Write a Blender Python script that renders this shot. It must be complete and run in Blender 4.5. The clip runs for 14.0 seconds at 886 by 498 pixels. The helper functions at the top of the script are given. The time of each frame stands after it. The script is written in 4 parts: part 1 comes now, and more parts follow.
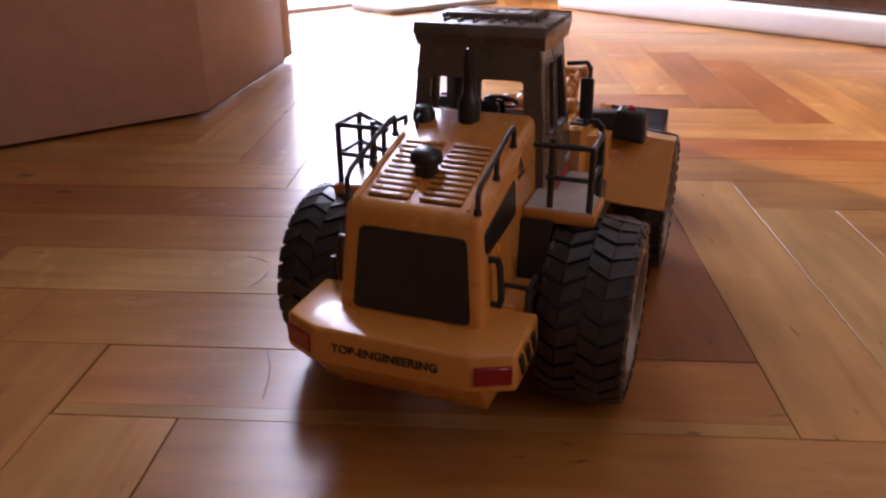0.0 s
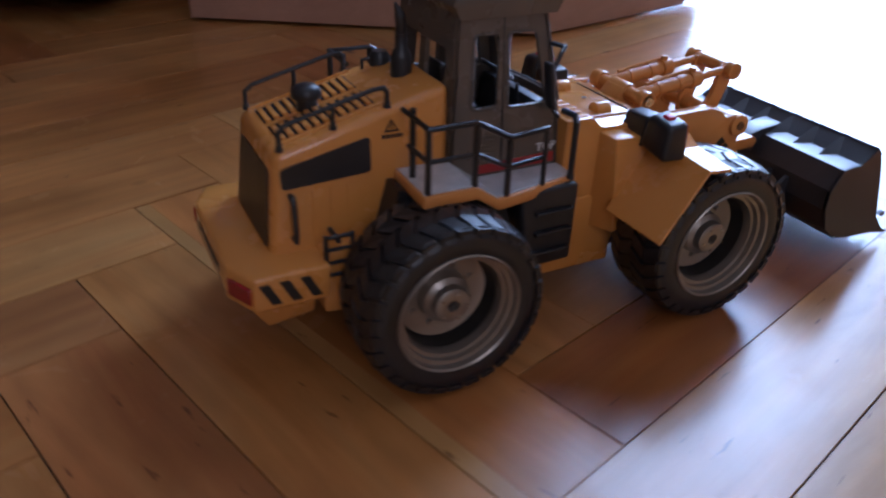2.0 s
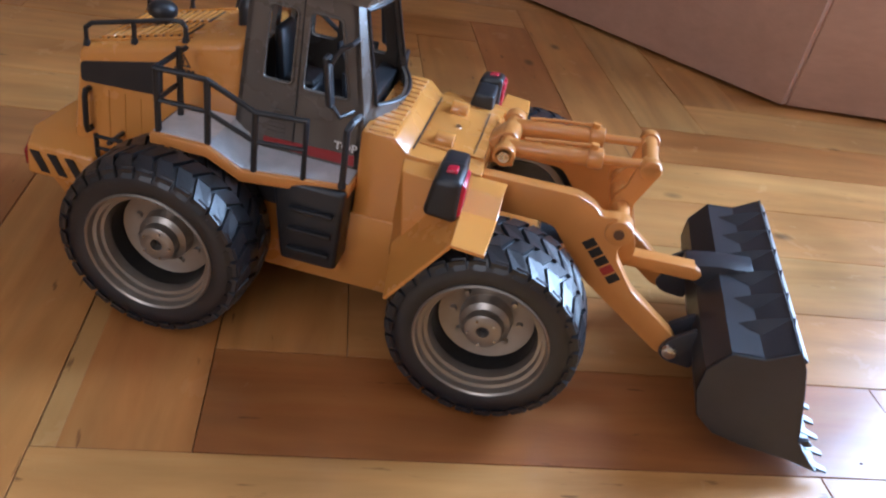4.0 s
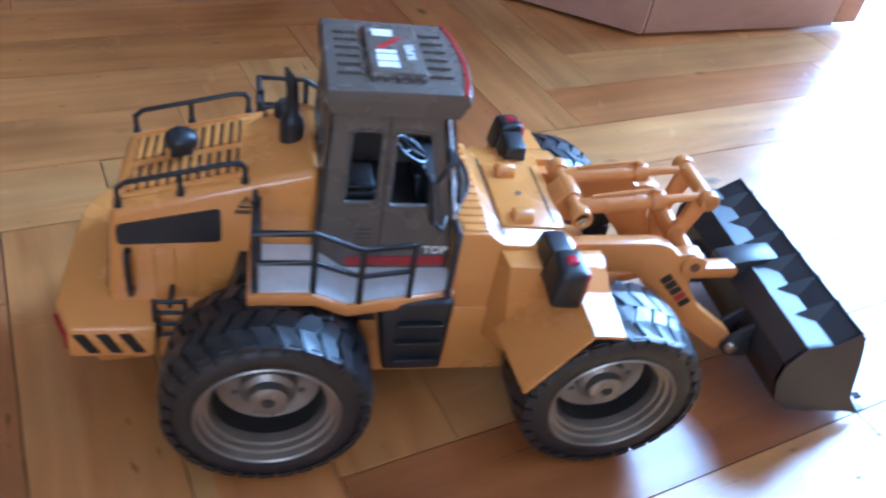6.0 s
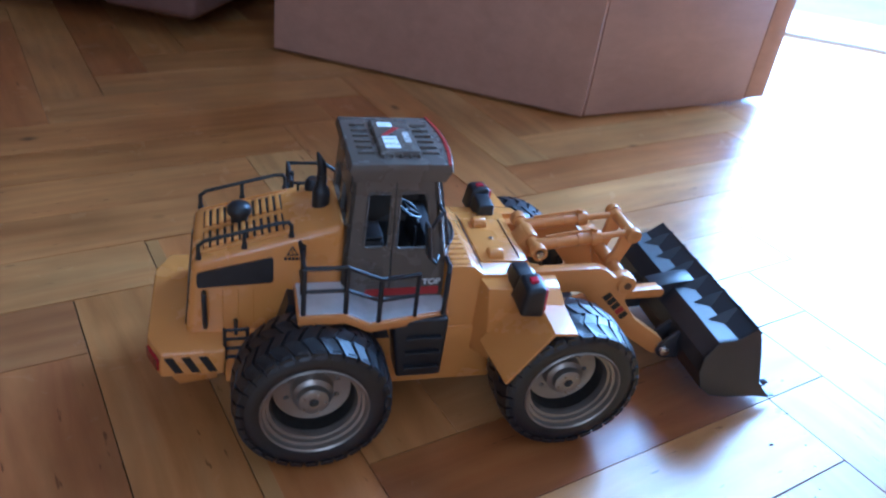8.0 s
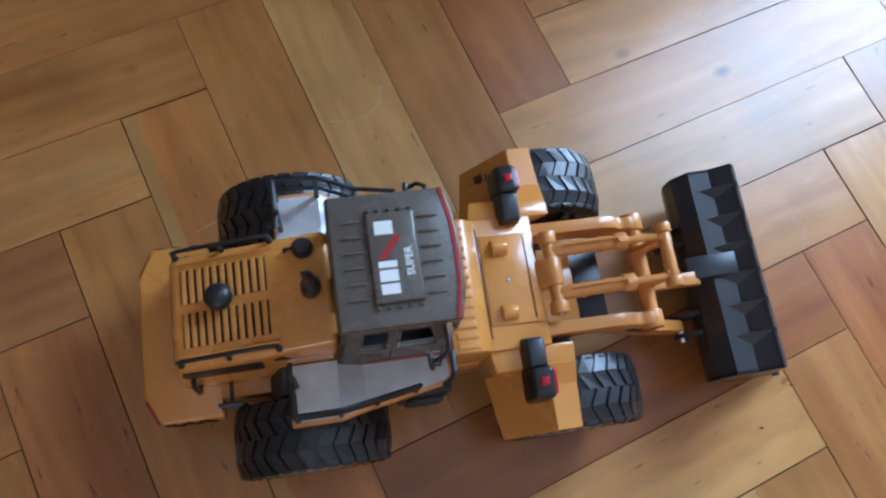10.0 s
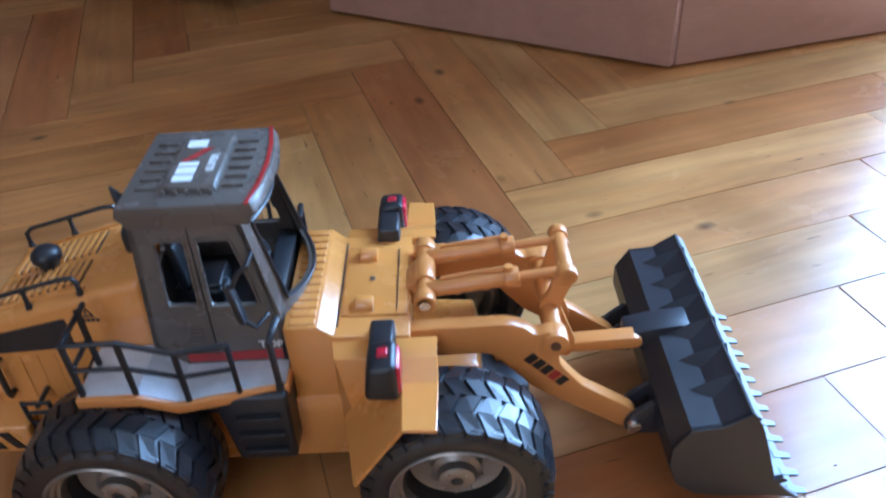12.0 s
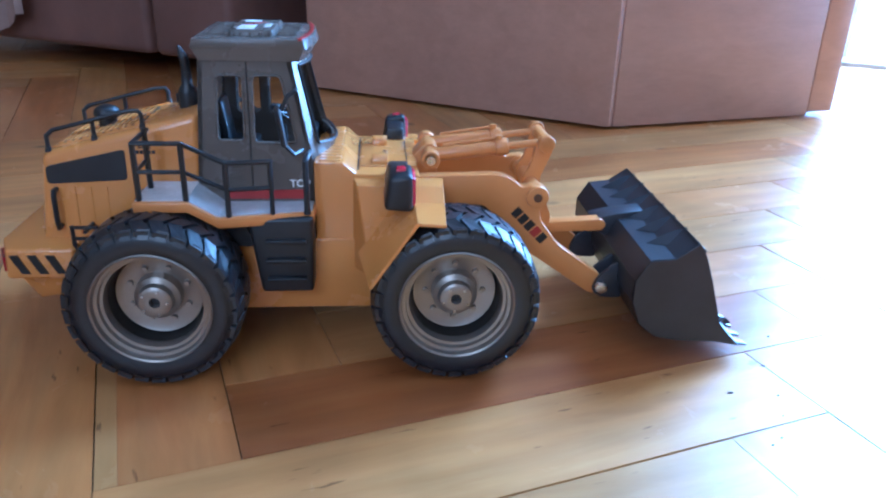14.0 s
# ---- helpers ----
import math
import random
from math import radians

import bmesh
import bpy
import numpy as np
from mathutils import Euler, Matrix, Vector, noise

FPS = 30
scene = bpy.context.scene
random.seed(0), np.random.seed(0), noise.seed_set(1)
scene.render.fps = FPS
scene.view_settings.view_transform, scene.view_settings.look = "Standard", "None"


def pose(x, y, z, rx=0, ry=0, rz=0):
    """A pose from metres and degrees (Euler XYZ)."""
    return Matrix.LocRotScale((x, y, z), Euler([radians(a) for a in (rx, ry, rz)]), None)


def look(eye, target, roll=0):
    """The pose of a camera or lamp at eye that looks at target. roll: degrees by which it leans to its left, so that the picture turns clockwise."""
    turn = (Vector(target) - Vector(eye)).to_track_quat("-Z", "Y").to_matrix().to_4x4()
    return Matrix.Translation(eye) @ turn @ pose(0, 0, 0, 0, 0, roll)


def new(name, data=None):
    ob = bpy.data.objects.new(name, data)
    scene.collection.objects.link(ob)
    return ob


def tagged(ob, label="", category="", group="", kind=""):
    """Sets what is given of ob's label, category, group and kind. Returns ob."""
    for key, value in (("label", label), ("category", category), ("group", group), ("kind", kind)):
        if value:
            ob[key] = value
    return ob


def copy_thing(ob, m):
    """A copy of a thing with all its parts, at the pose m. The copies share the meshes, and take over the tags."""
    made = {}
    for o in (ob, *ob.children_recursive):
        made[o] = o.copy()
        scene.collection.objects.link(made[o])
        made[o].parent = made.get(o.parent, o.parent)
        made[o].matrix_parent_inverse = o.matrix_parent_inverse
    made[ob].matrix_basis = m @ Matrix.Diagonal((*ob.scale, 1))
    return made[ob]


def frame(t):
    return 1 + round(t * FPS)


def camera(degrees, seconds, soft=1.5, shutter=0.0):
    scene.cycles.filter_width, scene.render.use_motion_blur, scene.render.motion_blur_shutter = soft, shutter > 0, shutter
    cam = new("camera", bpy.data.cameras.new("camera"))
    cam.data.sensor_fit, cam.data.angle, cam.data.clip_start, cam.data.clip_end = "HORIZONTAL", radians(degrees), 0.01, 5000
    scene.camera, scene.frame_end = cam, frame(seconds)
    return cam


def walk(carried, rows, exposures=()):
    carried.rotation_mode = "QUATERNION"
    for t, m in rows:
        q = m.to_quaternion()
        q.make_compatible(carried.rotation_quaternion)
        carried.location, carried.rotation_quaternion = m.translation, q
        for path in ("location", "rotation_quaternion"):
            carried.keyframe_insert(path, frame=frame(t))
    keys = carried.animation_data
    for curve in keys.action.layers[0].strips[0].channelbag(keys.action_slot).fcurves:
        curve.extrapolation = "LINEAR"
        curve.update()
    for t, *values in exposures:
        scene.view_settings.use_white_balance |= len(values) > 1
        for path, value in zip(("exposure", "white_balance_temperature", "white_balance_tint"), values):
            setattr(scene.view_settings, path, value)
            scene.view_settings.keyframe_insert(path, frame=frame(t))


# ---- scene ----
cam = camera(59.8, 14.0, soft=2.2, shutter=0.5)

EXPOSURES = [(0.0, -0.36, 7050, 41), (0.5, -0.2, 6050, 31), (1.0, -0.08, 5500, 29), (1.5, -0.28, 5000, 23), (2.0, -0.3, 5150, 24), (2.5, -0.1, 5300, 19), (3.0, 0.12, 5470, 17), (5.5, 1.05, 4600, 10), (6.5, 0.87, 4180, 9), (8.0, 0.4, 4150, 9), (10.5, 0.03, 5500, 11), (11.0, 0.22, 5000, 9), (12.0, 0.65, 4600, 9), (14.0, 0.95, 3880, 6)]
PATH = [
    (0, (-0.315, -0.107, 0.215), (1.386, 0.537, -0.618), -0.4),
    (0.5, (-0.297, -0.137, 0.242), (1.253, 0.735, -0.674), -2.3),
    (1, (-0.27, -0.198, 0.23), (1.02, 1.046, -0.657), -0.3),
    (1.5, (-0.212, -0.269, 0.224), (0.854, 1.119, -0.744), 0.9),
    (2, (-0.131, -0.315, 0.232), (0.663, 1.22, -0.775), 1.9),
    (2.5, (0.006, -0.356, 0.224), (0.335, 1.319, -0.818), 4.0),
    (3, (0.106, -0.347, 0.202), (0.162, 1.34, -0.871), 8.1),
    (3.2, (0.142, -0.331, 0.212), (0.038, 1.342, -0.878), 10.0),
    (5.3, (0.151, -0.324, 0.288), (-0.011, 1.265, -0.916), 12.0),
    (5.5, (0.109, -0.312, 0.294), (0.056, 1.265, -0.936), 11.1),
    (6, (0.0, -0.28, 0.297), (0.439, 1.223, -0.947), 10.8),
    (6.5, (-0.046, -0.29, 0.304), (0.434, 1.184, -0.96), 10.4),
    (7, (-0.035, -0.379, 0.306), (0.474, 1.25, -0.737), 8.4),
    (7.5, (-0.033, -0.427, 0.283), (0.459, 1.305, -0.588), 6.9),
    (8, (-0.039, -0.38, 0.338), (0.483, 1.241, -0.711), 8.1),
    (8.2, (-0.043, -0.345, 0.364), (0.464, 1.178, -0.829), 7.7),
    (10.3, (0.042, -0.081, 0.505), (0.292, 0.42, -1.415), 18.9),
    (10.5, (0.065, -0.081, 0.51), (0.133, 0.462, -1.414), -0.5),
    (11, (0.141, -0.144, 0.478), (0.043, 0.719, -1.323), -14.7),
    (11.5, (0.166, -0.212, 0.417), (0.075, 1.051, -1.131), -9.0),
    (12, (0.152, -0.279, 0.325), (0.121, 1.318, -0.879), -3.5),
    (12.5, (0.146, -0.309, 0.276), (0.157, 1.38, -0.795), -2.5),
    (13, (0.119, -0.372, 0.236), (0.195, 1.411, -0.666), 0.5),
    (13.5, (0.11, -0.413, 0.224), (0.24, 1.394, -0.624), 0.5),
    (14, (0.11, -0.417, 0.221), (0.273, 1.41, -0.576), 1.6),
]
walk(cam, [(t, look(eye, target, roll)) for t, eye, target, roll in PATH], EXPOSURES)


# ---------------------------------------------------------------- light
# The room's walls stand at -28 degrees to x: "along" runs beside the balcony-door wall, "out" points through it.
ROOM = Matrix.Rotation(radians(-28), 4, "Z")

world = bpy.data.worlds.new("sky")
scene.world = world
world.use_nodes = True
wn = world.node_tree
sky = wn.nodes.new("ShaderNodeTexSky")
sky.sky_type = "NISHITA"
sky.sun_disc = False
sky.sun_elevation = radians(42)
sky.sun_rotation = radians(90 - 62)
wn.nodes["Background"].inputs["Strength"].default_value = 0.15
wn.links.new(sky.outputs["Color"], wn.nodes["Background"].inputs["Color"])

sun = new("sun", bpy.data.lights.new("sun", "SUN"))
sun.data.energy = 4.5
sun.data.angle = radians(0.6)
sun.data.color = (1.0, 0.88, 0.66)
sun.matrix_world = look(ROOM @ Vector((0.0, 3.0, 2.7)), ROOM @ Vector((0.0, 0.0, 0.0)))

door_light = new("door_sky_light", bpy.data.lights.new("door_sky_light", "AREA"))
door_light.data.shape = "RECTANGLE"
door_light.data.size, door_light.data.size_y = 0.74, 2.05
door_light.data.energy = 86
door_light.data.color = (0.62, 0.81, 1.0)
door_light.matrix_world = look(ROOM @ Vector((0.77, 1.41, 1.06)), ROOM @ Vector((0.77, 0.0, 1.06)))

# warm fill lamp added out of view on the south side; no known source
fill_light = new("unseen_fill_light", bpy.data.lights.new("unseen_fill_light", "AREA"))
fill_light.data.shape = "RECTANGLE"
fill_light.data.size, fill_light.data.size_y = 1.15, 1.2
fill_light.data.energy = 11.5
fill_light.data.color = (1.0, 0.86, 0.7)
fill_light.matrix_world = look(ROOM @ Vector((0.75, -2.42, 1.5)), ROOM @ Vector((0.6, 0.0, 1.2)))


# ---------------------------------------------------------------- materials
def shader(name):
    m = bpy.data.materials.new(name)
    m.use_nodes = True
    return m, m.node_tree, m.node_tree.nodes["Principled BSDF"]


def node(tree, kind, **inputs):
    n = tree.nodes.new("ShaderNode" + kind)
    for key, value in inputs.items():
        n.inputs[key.replace("_", " ")].default_value = value
    return n


def ramp(tree, factor, stops):
    r = tree.nodes.new("ShaderNodeValToRGB")
    while len(r.color_ramp.elements) < len(stops):
        r.color_ramp.elements.new(0.5)
    for e, (at, col) in zip(r.color_ramp.elements, stops):
        e.position, e.color = at, (*col, 1)
    tree.links.new(factor, r.inputs["Fac"])
    return r


def surface(name, col, rough, metal=0.0, scale=60.0, vary=0.12, bump=0.05, fine=900.0, coat=0.0, spec=0.5, dust=0.0):
    """A painted, moulded or woven surface with uneven tone, gloss and a fine relief."""
    m, t, b = shader(name)
    co = t.nodes.new("ShaderNodeTexCoord")
    big = node(t, "TexNoise", Scale=scale, Detail=4.0, Roughness=0.6)
    small = node(t, "TexNoise", Scale=fine, Detail=3.0)
    for n in (big, small):
        t.links.new(co.outputs["Object"], n.inputs["Vector"])
    lo = tuple(c * (1 - vary) for c in col)
    hi = tuple(min(1.0, c * (1 + vary) + dust) for c in col)
    r = ramp(t, big.outputs["Fac"], [(0.3, lo), (0.7, hi)])
    t.links.new(r.outputs["Color"], b.inputs["Base Color"])
    rr = node(t, "MapRange")
    rr.inputs["To Min"].default_value, rr.inputs["To Max"].default_value = max(0.02, rough - 0.08), min(1.0, rough + 0.1)
    t.links.new(big.outputs["Fac"], rr.inputs["Value"])
    t.links.new(rr.outputs["Result"], b.inputs["Roughness"])
    bp = node(t, "Bump", Strength=bump, Distance=0.001)
    t.links.new(small.outputs["Fac"], bp.inputs["Height"])
    t.links.new(bp.outputs["Normal"], b.inputs["Normal"])
    b.inputs["Metallic"].default_value = metal
    b.inputs["Coat Weight"].default_value = coat
    b.inputs["Specular IOR Level"].default_value = spec
    return m


def wood(name, dark, mid, light, rough, along=2.2, across=38.0, coat=0.4, knots=True, spread=1.0, island=False, blotchy=1.0):
    """Varnished wood with grain along local x; tone differs from piece to piece."""
    m, t, b = shader(name)
    co = t.nodes.new("ShaderNodeTexCoord")
    info = t.nodes.new("ShaderNodeNewGeometry" if island else "ShaderNodeObjectInfo")
    chance = info.outputs["Random Per Island" if island else "Random"]
    shift = node(t, "VectorMath")
    shift.operation = "MULTIPLY"
    shift.inputs[1].default_value = (17.0, 31.0, 23.0)
    comb = t.nodes.new("ShaderNodeCombineXYZ")
    for k in "XYZ":
        t.links.new(chance, comb.inputs[k])
    t.links.new(comb.outputs["Vector"], shift.inputs[0])
    add = node(t, "VectorMath")
    t.links.new(co.outputs["Object"], add.inputs[0])
    t.links.new(shift.outputs["Vector"], add.inputs[1])
    mp = node(t, "Mapping", Scale=(along, across, across))
    t.links.new(add.outputs["Vector"], mp.inputs["Vector"])
    grain = node(t, "TexNoise", Scale=1.6, Detail=6.0, Roughness=0.62, Distortion=0.6)
    fibre = node(t, "TexNoise", Scale=9.0, Detail=4.0, Roughness=0.6)
    t.links.new(mp.outputs["Vector"], grain.inputs["Vector"])
    t.links.new(mp.outputs["Vector"], fibre.inputs["Vector"])
    blotch = node(t, "TexNoise", Scale=11.0, Detail=3.0)
    t.links.new(add.outputs["Vector"], blotch.inputs["Vector"])
    r = ramp(t, grain.outputs["Fac"], [(0.28, dark), (0.5, mid), (0.74, light)])
    tone = node(t, "MapRange")
    tone.inputs["To Min"].default_value, tone.inputs["To Max"].default_value = 1 - 0.28 * spread, 1 + 0.24 * spread
    t.links.new(chance, tone.inputs["Value"])
    tone2 = node(t, "MapRange")
    tone2.inputs["From Min"].default_value, tone2.inputs["From Max"].default_value = 0.3, 0.7
    tone2.inputs["To Min"].default_value, tone2.inputs["To Max"].default_value = 1 - 0.22 * blotchy, 1 + 0.14 * blotchy
    t.links.new(blotch.outputs["Fac"], tone2.inputs["Value"])
    tone3 = node(t, "MapRange")
    tone3.inputs["To Min"].default_value, tone3.inputs["To Max"].default_value = 0.9, 1.08
    t.links.new(fibre.outputs["Fac"], tone3.inputs["Value"])
    m1, m2 = node(t, "Math"), node(t, "Math")
    m1.operation = m2.operation = "MULTIPLY"
    t.links.new(tone.outputs["Result"], m1.inputs[0])
    t.links.new(tone2.outputs["Result"], m1.inputs[1])
    figure = node(t, "TexWave", Scale=16.0, Distortion=13.0, Detail=3.0, Detail_Scale=1.2)
    figure.bands_direction = "Y"
    fig_map = node(t, "Mapping", Scale=(0.13, 1.0, 1.0))
    t.links.new(add.outputs["Vector"], fig_map.inputs["Vector"])
    t.links.new(fig_map.outputs["Vector"], figure.inputs["Vector"])
    fig_tone = node(t, "MapRange")
    fig_tone.inputs["To Min"].default_value, fig_tone.inputs["To Max"].default_value = (0.92, 1.03) if knots else (0.98, 1.01)
    t.links.new(figure.outputs["Fac"], fig_tone.inputs["Value"])
    m3 = node(t, "Math")
    m3.operation = "MULTIPLY"
    t.links.new(m1.outputs["Value"], m3.inputs[0])
    t.links.new(fig_tone.outputs["Result"], m3.inputs[1])
    t.links.new(m3.outputs["Value"], m2.inputs[0])
    t.links.new(tone3.outputs["Result"], m2.inputs[1])
    sc = node(t, "VectorMath")
    sc.operation = "SCALE"
    t.links.new(r.outputs["Color"], sc.inputs[0])
    t.links.new(m2.outputs["Value"], sc.inputs["Scale"])
    out = sc.outputs["Vector"]
    if knots:
        spin, part_of = node(t, "Math"), node(t, "Math")
        spin.operation, part_of.operation = "MULTIPLY", "FRACT"
        spin.inputs[1].default_value = 7.31
        t.links.new(chance, spin.inputs[0])
        t.links.new(spin.outputs["Value"], part_of.inputs[0])
        hue = ramp(t, part_of.outputs["Value"], [(0.0, (0.98, 0.84, 0.7)), (0.3, (1.0, 0.96, 0.92)), (1.0, (1.0, 1.1, 1.2))])
        fmp = node(t, "Mapping", Scale=(45.0, 210.0, 210.0))
        t.links.new(add.outputs["Vector"], fmp.inputs["Vector"])
        speck = node(t, "TexNoise", Scale=1.0, Detail=2.0)
        t.links.new(fmp.outputs["Vector"], speck.inputs["Vector"])
        fleck = ramp(t, speck.outputs["Fac"], [(0.7, (1, 1, 1)), (0.76, (0.45, 0.4, 0.38))])
        both = node(t, "VectorMath")
        both.operation = "MULTIPLY"
        t.links.new(hue.outputs["Color"], both.inputs[0])
        t.links.new(fleck.outputs["Color"], both.inputs[1])
        hued = node(t, "VectorMath")
        hued.operation = "MULTIPLY"
        t.links.new(out, hued.inputs[0])
        t.links.new(both.outputs["Vector"], hued.inputs[1])
        out = hued.outputs["Vector"]
        vor = node(t, "TexVoronoi", Scale=9.0)
        vmp = node(t, "Mapping", Scale=(0.75, 1.25, 1.0))
        t.links.new(add.outputs["Vector"], vmp.inputs["Vector"])
        t.links.new(vmp.outputs["Vector"], vor.inputs["Vector"])
        k = ramp(t, vor.outputs["Distance"], [(0.02, (0.24, 0.2, 0.18)), (0.07, (1, 1, 1))])
        mx = node(t, "VectorMath")
        mx.operation = "MULTIPLY"
        t.links.new(out, mx.inputs[0])
        t.links.new(k.outputs["Color"], mx.inputs[1])
        out = mx.outputs["Vector"]
    t.links.new(out, b.inputs["Base Color"])
    rr = node(t, "MapRange")
    rr.inputs["To Min"].default_value, rr.inputs["To Max"].default_value = rough - 0.08, rough + 0.12
    t.links.new(blotch.outputs["Fac"], rr.inputs["Value"])
    t.links.new(rr.outputs["Result"], b.inputs["Roughness"])
    wave = node(t, "TexNoise", Scale=26.0, Detail=2.0)
    t.links.new(add.outputs["Vector"], wave.inputs["Vector"])
    b1 = node(t, "Bump", Strength=0.17, Distance=0.002)
    t.links.new(wave.outputs["Fac"], b1.inputs["Height"])
    b2 = node(t, "Bump", Strength=0.1, Distance=0.0006)
    t.links.new(fibre.outputs["Fac"], b2.inputs["Height"])
    t.links.new(b1.outputs["Normal"], b2.inputs["Normal"])
    t.links.new(b2.outputs["Normal"], b.inputs["Normal"])
    b.inputs["Coat Weight"].default_value = coat
    b.inputs["Specular IOR Level"].default_value = 0.36
    scuff = node(t, "TexNoise", Scale=19.0, Detail=5.0, Roughness=0.7, Distortion=0.8)
    t.links.new(add.outputs["Vector"], scuff.inputs["Vector"])
    worn = node(t, "MapRange")
    worn.inputs["From Min"].default_value, worn.inputs["From Max"].default_value = 0.32, 0.68
    worn.inputs["To Min"].default_value, worn.inputs["To Max"].default_value = 0.1, 0.3
    t.links.new(scuff.outputs["Fac"], worn.inputs["Value"])
    t.links.new(worn.outputs["Result"], b.inputs["Coat Roughness"])
    t.links.new(b1.outputs["Normal"], b.inputs["Coat Normal"])
    return m


YELLOW = surface("yellow_plastic", (0.62, 0.26, 0.05), 0.25, scale=30, vary=0.035, bump=0.012, coat=0.5)
ORANGE = surface("orange_plastic", (0.59, 0.24, 0.054), 0.32, scale=30, vary=0.04, bump=0.012, coat=0.25)
GREY = surface("grey_plastic", (0.112, 0.094, 0.078), 0.26, scale=40, vary=0.04, bump=0.02)
BLACK = surface("black_plastic", (0.016, 0.016, 0.018), 0.36, scale=70, vary=0.2, bump=0.05)
BUCKET = surface("bucket_plastic", (0.028, 0.028, 0.033), 0.36, scale=50, vary=0.18, bump=0.06)
RUBBER = surface("tyre_rubber", (0.012, 0.0128, 0.016), 0.34, scale=90, vary=0.25, bump=0.1, spec=0.7)
SILVER = surface("silver_paint", (0.33, 0.292, 0.25), 0.32, metal=0.75, scale=80, vary=0.08, bump=0.05)
DECK = surface("deck_paint", (0.6, 0.6, 0.61), 0.22, metal=0.15, scale=120, vary=0.1, bump=0.25, fine=1600)
# dark tone painted for the shade and dark reflections inside the silver rims
RIM_SHADE = surface("rim_shade_tone", (0.05, 0.047, 0.044), 0.3, metal=0.6, scale=80, vary=0.1, bump=0.05)
STEEL = surface("screw_steel", (0.6, 0.6, 0.6), 0.25, metal=1.0)
RED = surface("red_paint", (0.34, 0.022, 0.02), 0.3, vary=0.1)
LENS = surface("red_lens", (0.28, 0.008, 0.012), 0.15, vary=0.2, coat=0.5)
PINK = surface("red_lamp_rim", (0.42, 0.01, 0.03), 0.25, vary=0.15)
WHITE = surface("white_print", (0.78, 0.78, 0.77), 0.4, vary=0.05)
PRINT = surface("black_print", (0.012, 0.011, 0.011), 0.5, vary=0.1)
PLANK_MID = wood("parquet_wood", (0.35, 0.134, 0.033), (0.425, 0.183, 0.049), (0.49, 0.24, 0.074), 0.31, along=3.0, across=20.0, spread=0.5, coat=0.3)
PLANK_PALE = wood("parquet_pale_wood", (0.33, 0.137, 0.035), (0.46, 0.22, 0.063), (0.55, 0.305, 0.105), 0.31, along=2.4, across=16.0, spread=0.35, coat=0.3)
PLANK_RED = wood("parquet_red_wood", (0.28, 0.094, 0.026), (0.35, 0.133, 0.036), (0.41, 0.178, 0.053), 0.31, along=3.0, across=20.0, spread=0.4, coat=0.3)
SAPWOOD = wood("parquet_sapwood", (0.4, 0.185, 0.05), (0.45, 0.215, 0.062), (0.5, 0.26, 0.085), 0.31, along=3.0, across=20.0, spread=0.2, coat=0.3)
STONE = surface("threshold_stone", (0.62, 0.6, 0.57), 0.6, scale=14, vary=0.12, bump=0.3, fine=260)
JOINT = surface("joint_dirt", (0.014, 0.009, 0.006), 0.8, vary=0.3)
VENEER = wood("cabinet_veneer", (0.4, 0.232, 0.16), (0.425, 0.25, 0.175), (0.455, 0.27, 0.188), 0.5, along=4, across=30, coat=0.1, knots=False, spread=0.2, blotchy=0.25)
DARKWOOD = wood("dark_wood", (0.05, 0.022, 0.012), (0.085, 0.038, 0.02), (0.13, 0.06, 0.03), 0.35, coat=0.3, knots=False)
LEATHER = surface("brown_leather", (0.17, 0.088, 0.066), 0.5, scale=9, vary=0.2, bump=0.5, fine=260)
CLOTH = surface("beige_cloth", (0.55, 0.4, 0.33), 0.9, scale=14, vary=0.15, bump=0.5, fine=420)
CURTAIN = surface("curtain_cloth", (0.62, 0.55, 0.45), 0.9, scale=14, vary=0.1, bump=0.4, fine=500)
cloth_tree = CURTAIN.node_tree
sheer = node(cloth_tree, "BsdfTranslucent", Color=(0.86, 0.8, 0.7, 1))
blend = node(cloth_tree, "MixShader", Fac=0.6)
cloth_tree.links.new(cloth_tree.nodes["Principled BSDF"].outputs["BSDF"], blend.inputs[1])
cloth_tree.links.new(sheer.outputs["BSDF"], blend.inputs[2])
cloth_tree.links.new(blend.outputs["Shader"], cloth_tree.nodes["Material Output"].inputs["Surface"])
RUG = surface("rug_pile", (0.4, 0.38, 0.36), 0.95, scale=16, vary=0.25, bump=0.9, fine=330)
PLASTER = surface("wall_plaster", (0.52, 0.41, 0.31), 0.9, scale=3, vary=0.05, bump=0.3, fine=160)
CEIL = surface("ceiling_paint", (0.74, 0.7, 0.64), 0.9, scale=3, vary=0.03, bump=0.2, fine=160)
CONCRETE = surface("balcony_tile", (0.42, 0.42, 0.42), 0.7, scale=7, vary=0.18, bump=0.4, fine=200)
FRAME = surface("door_frame_paint", (0.76, 0.75, 0.72), 0.4, scale=12, vary=0.06, bump=0.1)
BRASS = surface("hinge_metal", (0.6, 0.52, 0.36), 0.35, metal=0.9)


# ---------------------------------------------------------------- mesh helpers
def part(name, bm, material, parent=None, label="", smooth=38, m=None):
    bmesh.ops.recalc_face_normals(bm, faces=bm.faces)
    me = bpy.data.meshes.new(name)
    bm.to_mesh(me)
    bm.free()
    me.materials.append(material)
    me.polygons.foreach_set("use_smooth", [True] * len(me.polygons))
    me.set_sharp_from_angle(angle=radians(smooth))
    ob = new(name, me)
    if parent:
        ob.parent = parent
    if m:
        ob.matrix_basis = m
    if label:
        ob["label"] = label
    return ob


